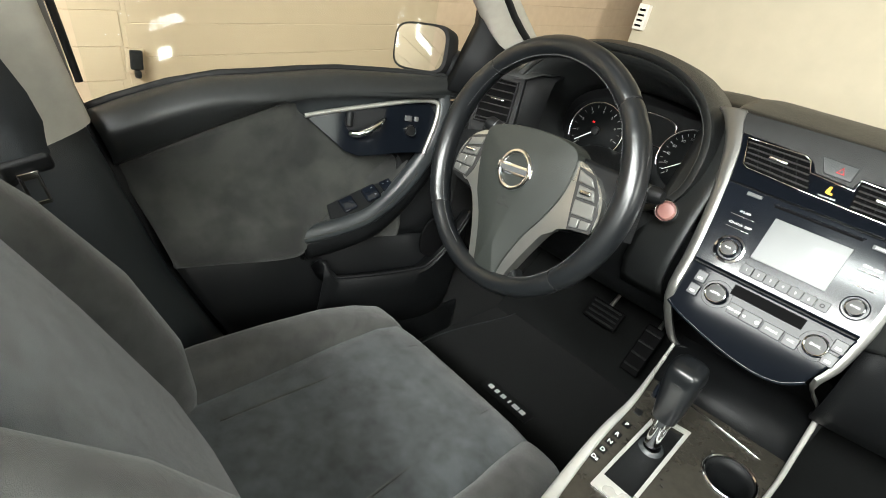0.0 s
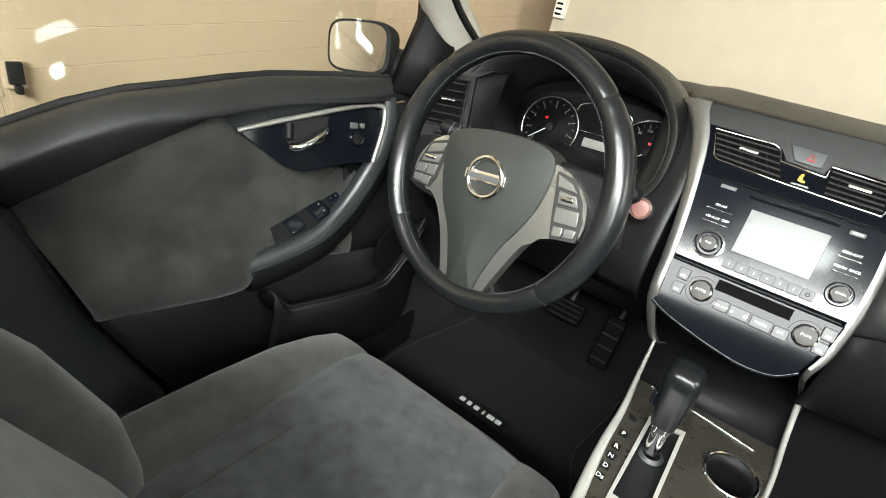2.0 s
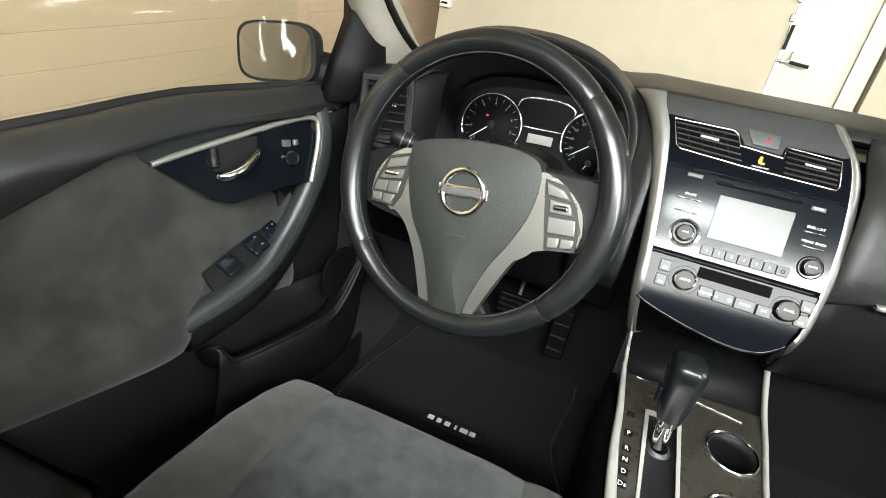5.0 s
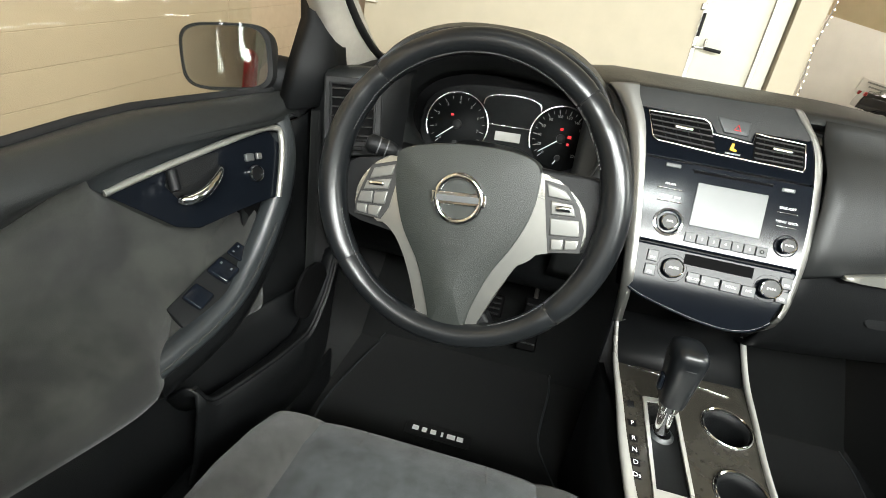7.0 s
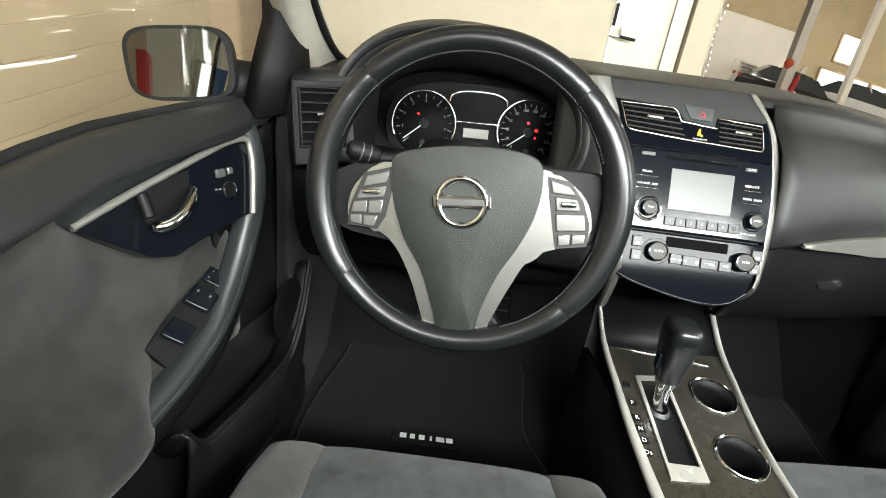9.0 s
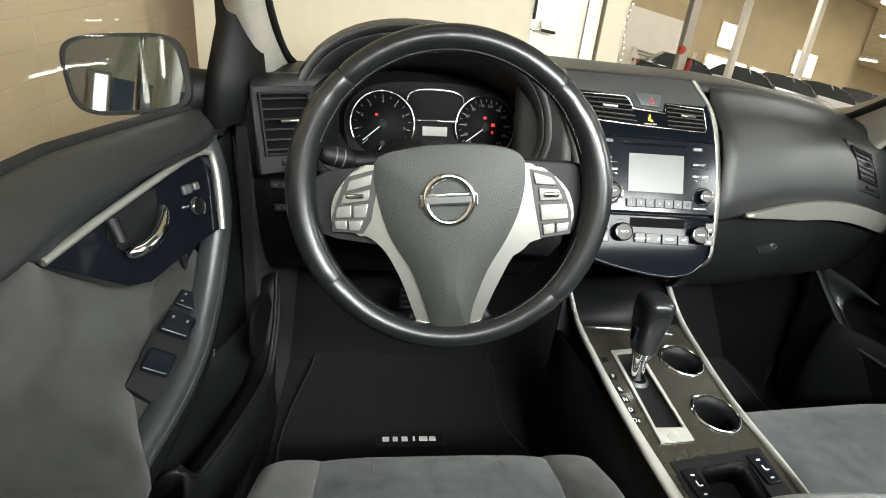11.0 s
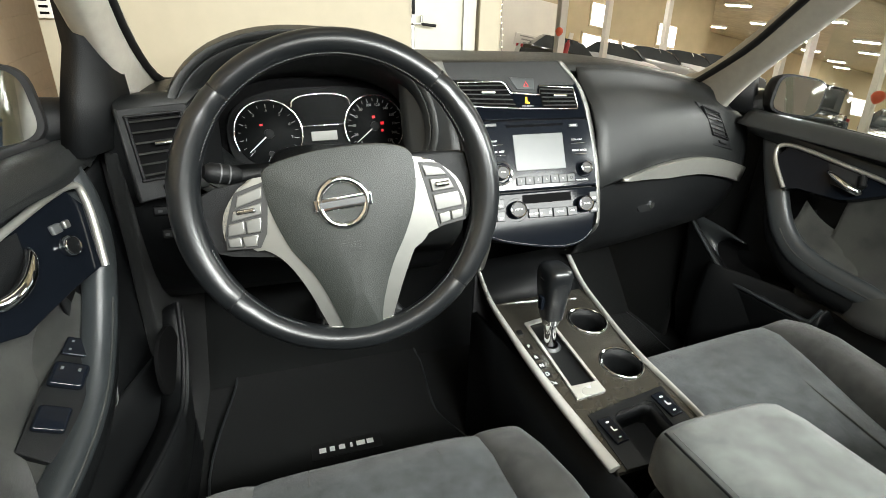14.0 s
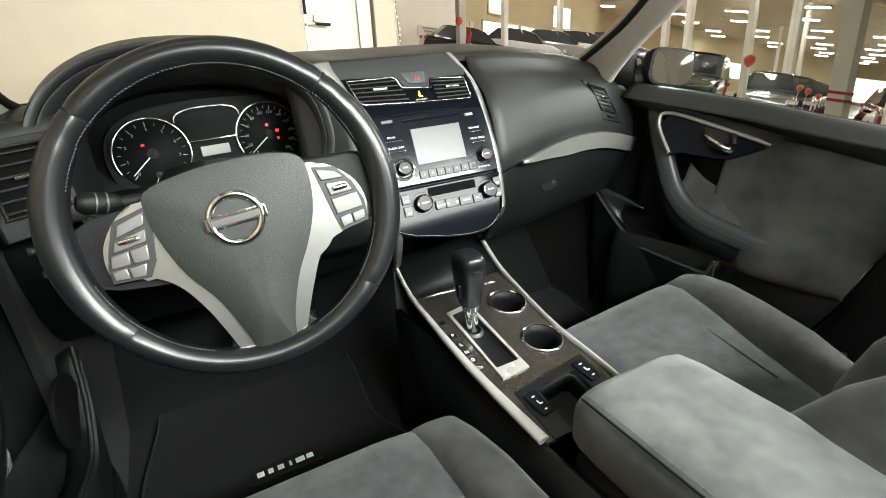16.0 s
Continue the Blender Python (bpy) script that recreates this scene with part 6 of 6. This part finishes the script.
def seat(name, cx, y0, label, deep=1.0, lift=0.0, draw=None, lean=22.0, back=-0.454):
    s = thing(name, (cx, y0 - 0.25, 0.24), label, "car seat", "front seats")

    shape = (lambda bm: narrowed(bm, *draw)) if draw else (lambda bm: bm)

    def row(xc, spec, material, nm, sharp=70):
        secs = []
        for y, z0, z1, hx, pw in spec:
            secs.append([Vector((cx + xc, y0 + y * deep, (z0 + z1) / 2 + lift)) + Vector((x, 0, z)) for x, z in oval(0, 0, hx, (z1 - z0) / 2, 32, pw)])
        return part(nm, shape(loft(secs, ring=True, caps=True)), material, s, sharp=sharp)

    row(0.0, [(0.004, 0.37, 0.40, 0.19, 3), (0.010, 0.34, 0.435, 0.205, 4), (0.002, 0.32, 0.458, 0.21, 5), (-0.02, 0.31, 0.476, 0.212, 5), (-0.07, 0.30, 0.487, 0.212, 5), (-0.18, 0.30, 0.482, 0.208, 5), (-0.32, 0.30, 0.470, 0.205, 5), (-0.50, 0.30, 0.462, 0.20, 5)], SUEDE_IN, "cushion")
    for e in (-1, 1):
        secs = []
        for y, z1, xo, hx in ((0.002, 0.400, -0.016, 0.040), (0.008, 0.434, -0.014, 0.052), (0.0, 0.458, -0.012, 0.058), (-0.022, 0.478, -0.006, 0.058), (-0.08, 0.496, 0.002, 0.055), (-0.16, 0.508, 0.010, 0.052), (-0.28, 0.512, 0.012, 0.053), (-0.40, 0.512, 0.012, 0.052), (-0.50, 0.50, 0.01, 0.05)):
            z0 = 0.30
            secs.append([Vector((cx + e * (0.222 + xo), y0 + y * deep, (z0 + z1) / 2 + lift)) + Vector((x, 0, z)) for x, z in oval(0, 0, hx, (z1 - z0) / 2, 28, 3.0)])
        part("bolster", shape(loft(secs, ring=True, caps=True)), SUEDE, s, sharp=70)
    for e in (-0.098, 0.098):
        line = [Vector((cx + e * (1 + 0.25 * t), y0 - 0.012 - 0.40 * t * deep, 0.4815 - 0.0155 * t ** 1.5 + lift - 0.012 * max(0, 0.08 - t) / 0.08)) for t in np.linspace(0, 1, 22)]
        part("seam", shape(tube(line, 0.0022, 6)), SUEDE, s, "sewn seam in the cushion")
    part("seat_base", box(I4, (cx, y0 - 0.26, 0.29), (0.46, 0.42, 0.10), 0.02), DARK, s)
    # backrest, leaning back
    bm = Matrix.Translation((cx, y0 + back, 0.44 + lift)) @ Matrix.Rotation(radians(lean), 4, "X")

    def brow(xc, spec, material, nm):
        secs = []
        for z, ya, yb, hx, pw in spec:
            secs.append([bm @ (Vector((xc, (ya + yb) / 2, z)) + Vector((x, y, 0))) for x, y in oval(0, 0, hx, (yb - ya) / 2, 32, pw)])
        return part(nm, shape(loft(secs, ring=True, caps=True)), material, s, sharp=70)

    brow(0, [(-0.06, -0.13, 0.012, 0.17, 4), (0.0, -0.14, 0.022, 0.175, 4), (0.12, -0.14, 0.026, 0.18, 4), (0.30, -0.14, 0.012, 0.19, 4), (0.46, -0.13, -0.005, 0.18, 4), (0.55, -0.12, -0.02, 0.15, 4), (0.585, -0.10, -0.04, 0.12, 3)], SUEDE_IN, "backrest")
    for e in (-1, 1):
        brow(e * 0.205, [(-0.04, -0.12, 0.02, 0.035, 2.6), (0.02, -0.14, 0.045, 0.05, 2.6), (0.12, -0.14, 0.066, 0.056, 2.6), (0.26, -0.14, 0.06, 0.056, 2.6), (0.40, -0.13, 0.03, 0.05, 2.6), (0.52, -0.12, -0.015, 0.042, 2.6), (0.57, -0.10, -0.04, 0.03, 2.6)], SUEDE, "back_bolster")
    brow(0, [(0.63, -0.13, -0.02, 0.09, 4), (0.65, -0.14, 0.0, 0.115, 4), (0.72, -0.14, 0.0, 0.12, 4), (0.79, -0.13, -0.015, 0.11, 4), (0.81, -0.12, -0.04, 0.09, 3)], SUEDE, "headrest")
    for e in (-0.06, 0.06):
        part("headrest_post", tube([bm @ Vector((e, -0.08, 0.56)), bm @ Vector((e, -0.08, 0.66))], 0.006, 10), CHROME, s)
    part("seat_rail", box(I4, (cx, y0 - 0.26, 0.247), (0.40, 0.46, 0.014), 0.004), STEEL, s)
    return s


driver_seat = seat("driver_seat", -0.352, -0.092, "charcoal suede driver seat with blue grey center")
passenger_seat = seat("passenger_seat", 0.375, -0.012, "charcoal suede passenger seat with blue grey center", 0.84, 0.006, (0.15, 0.62, 0.075), 29.0, -0.445)

# floor mats with a plain badge
def floor_mat(name, x0, x1, y0, y1, badge, label):
    c = [(x0, y0), (x1, y0), (x1 - 0.02, y0 + 0.2), (x1, y1 - 0.06), (x1 - 0.05, y1), (x0 + 0.06, y1), (x0, y1 - 0.08)]
    out = [(p[0], p[1]) for p in smooth(c, 60, True)]
    t = thing(name, ((x0 + x1) / 2, y0, 0.24), label, "floor mat", "floor mats")
    part("mat", slab(I4, out, 0.24, 0.253, 0.003), CARPET, t)
    part("binding", tube([(x, y, 0.252) for x, y in out], 0.0028, 6, closed=True), TRIM, t)
    bx, by = badge
    b = part("badge", box(I4, (bx, by, 0.2545), (0.150, 0.038, 0.004), 0.001), RUBBER, t, "rubber badge with plain raised bars")
    for k, w in enumerate((0.020, 0.015, 0.018, 0.007, 0.026, 0.020)):
        part("badge_bar", box(I4, (bx - 0.052 + 0.0205 * k, by, 0.2568), (w * 0.72, 0.013, 0.002), 0.0006), INK, b)
    return t


floor_mat("floor_mat", -0.60, -0.12, 0.02, 0.50, (-0.362, 0.153), "black carpet floor mat with a white barred badge")
floor_mat("floor_mat", 0.17, 0.62, 0.04, 0.50, (0.30, 0.10), "black carpet floor mat in the passenger footwell")

# pedals
def pedal(name, x, y, z, w, h, tilt, label):
    m = Matrix.Translation((x, y, z)) @ Matrix.Rotation(radians(tilt), 4, "X")
    t = thing(name, (x, y, z), label, "pedal", "pedals")
    part("pad", box(m, (0, 0, 0), (w, h, 0.012), 0.005), PIT, t)
    for k in range(4):
        part("rib", box(m, (0, -h * 0.36 + h * 0.24 * k, 0.007), (w * 0.84, 0.005, 0.004), 0.0015), DARK, t)
    part("pedal_arm", tube([m @ Vector((0, 0, -0.005)), m @ Vector((0, 0.12, -0.03)), (x, y + 0.2, z + 0.25)], 0.006, 8), STEEL, t)


pedal("accelerator_pedal", -0.205, 0.47, 0.40, 0.05, 0.14, 55, "black ribbed accelerator pedal")
pedal("brake_pedal", -0.335, 0.47, 0.43, 0.10, 0.06, 55, "black ribbed brake pedal")

# seat belt on the driver's pillar, buckles at the seats
belt = thing("seat_belt", (-0.70, -0.60, 0.75), "black seat belt with a chrome tongue", "seat belt")
part("webbing", loft([[Vector(p) + Vector((0, -0.023, -0.008)), Vector(p) + Vector((0.004, 0.021, 0.008))] for p in smooth([(-0.60, -0.80, 1.16), (-0.640, -0.676, 0.920), (-0.652, -0.661, 0.849), (-0.654, -0.662, 0.827), (-0.672, -0.70, 0.78), (-0.70, -0.73, 0.66), (-0.71, -0.74, 0.42)], 18)]), BELT, belt, solid=0.002)
part("guide", box(frame_of((-0.650, -0.662, 0.827), (0, 1, 0.3), (0.1, -0.3, 1)), (0, 0, 0), (0.054, 0.024, 0.014), 0.006), DARK, belt)
tg = frame_of((-0.644, -0.658, 0.799), (0, 1, 0.25), (0.1, -0.25, 1))
part("tongue", join(box(tg, (-0.009, 0, 0), (0.004, 0.045, 0.003), 0.001), box(tg, (0.009, 0, 0), (0.004, 0.045, 0.003), 0.001), box(tg, (0, -0.020, 0), (0.022, 0.006, 0.003), 0.001), box(tg, (0, 0.019, 0), (0.022, 0.010, 0.003), 0.001)), CHROME, belt, "chrome belt tongue")


def buckle(p, lean, name="belt_buckle"):
    t = thing(name, p, "black belt buckle tucked beside the seat", "buckle", "belt buckles")
    m = Matrix.Translation(p) @ Matrix.Rotation(radians(lean), 4, "X")
    part("body", box(m, (0, 0, 0), (0.022, 0.03, 0.06), 0.005), DARK, t)
    part("strap", box(m, (0, 0, -0.07), (0.012, 0.026, 0.10), 0.003), BELT, t)
    for k in range(4):
        part("clip", box(m, (0.012, 0, -0.03 + 0.011 * k), (0.002, 0.028, 0.004), 0.001), CHROME, t)


buckle((-0.655, -0.485, 0.43), -20)
buckle((0.535, -0.40, 0.50), -20)
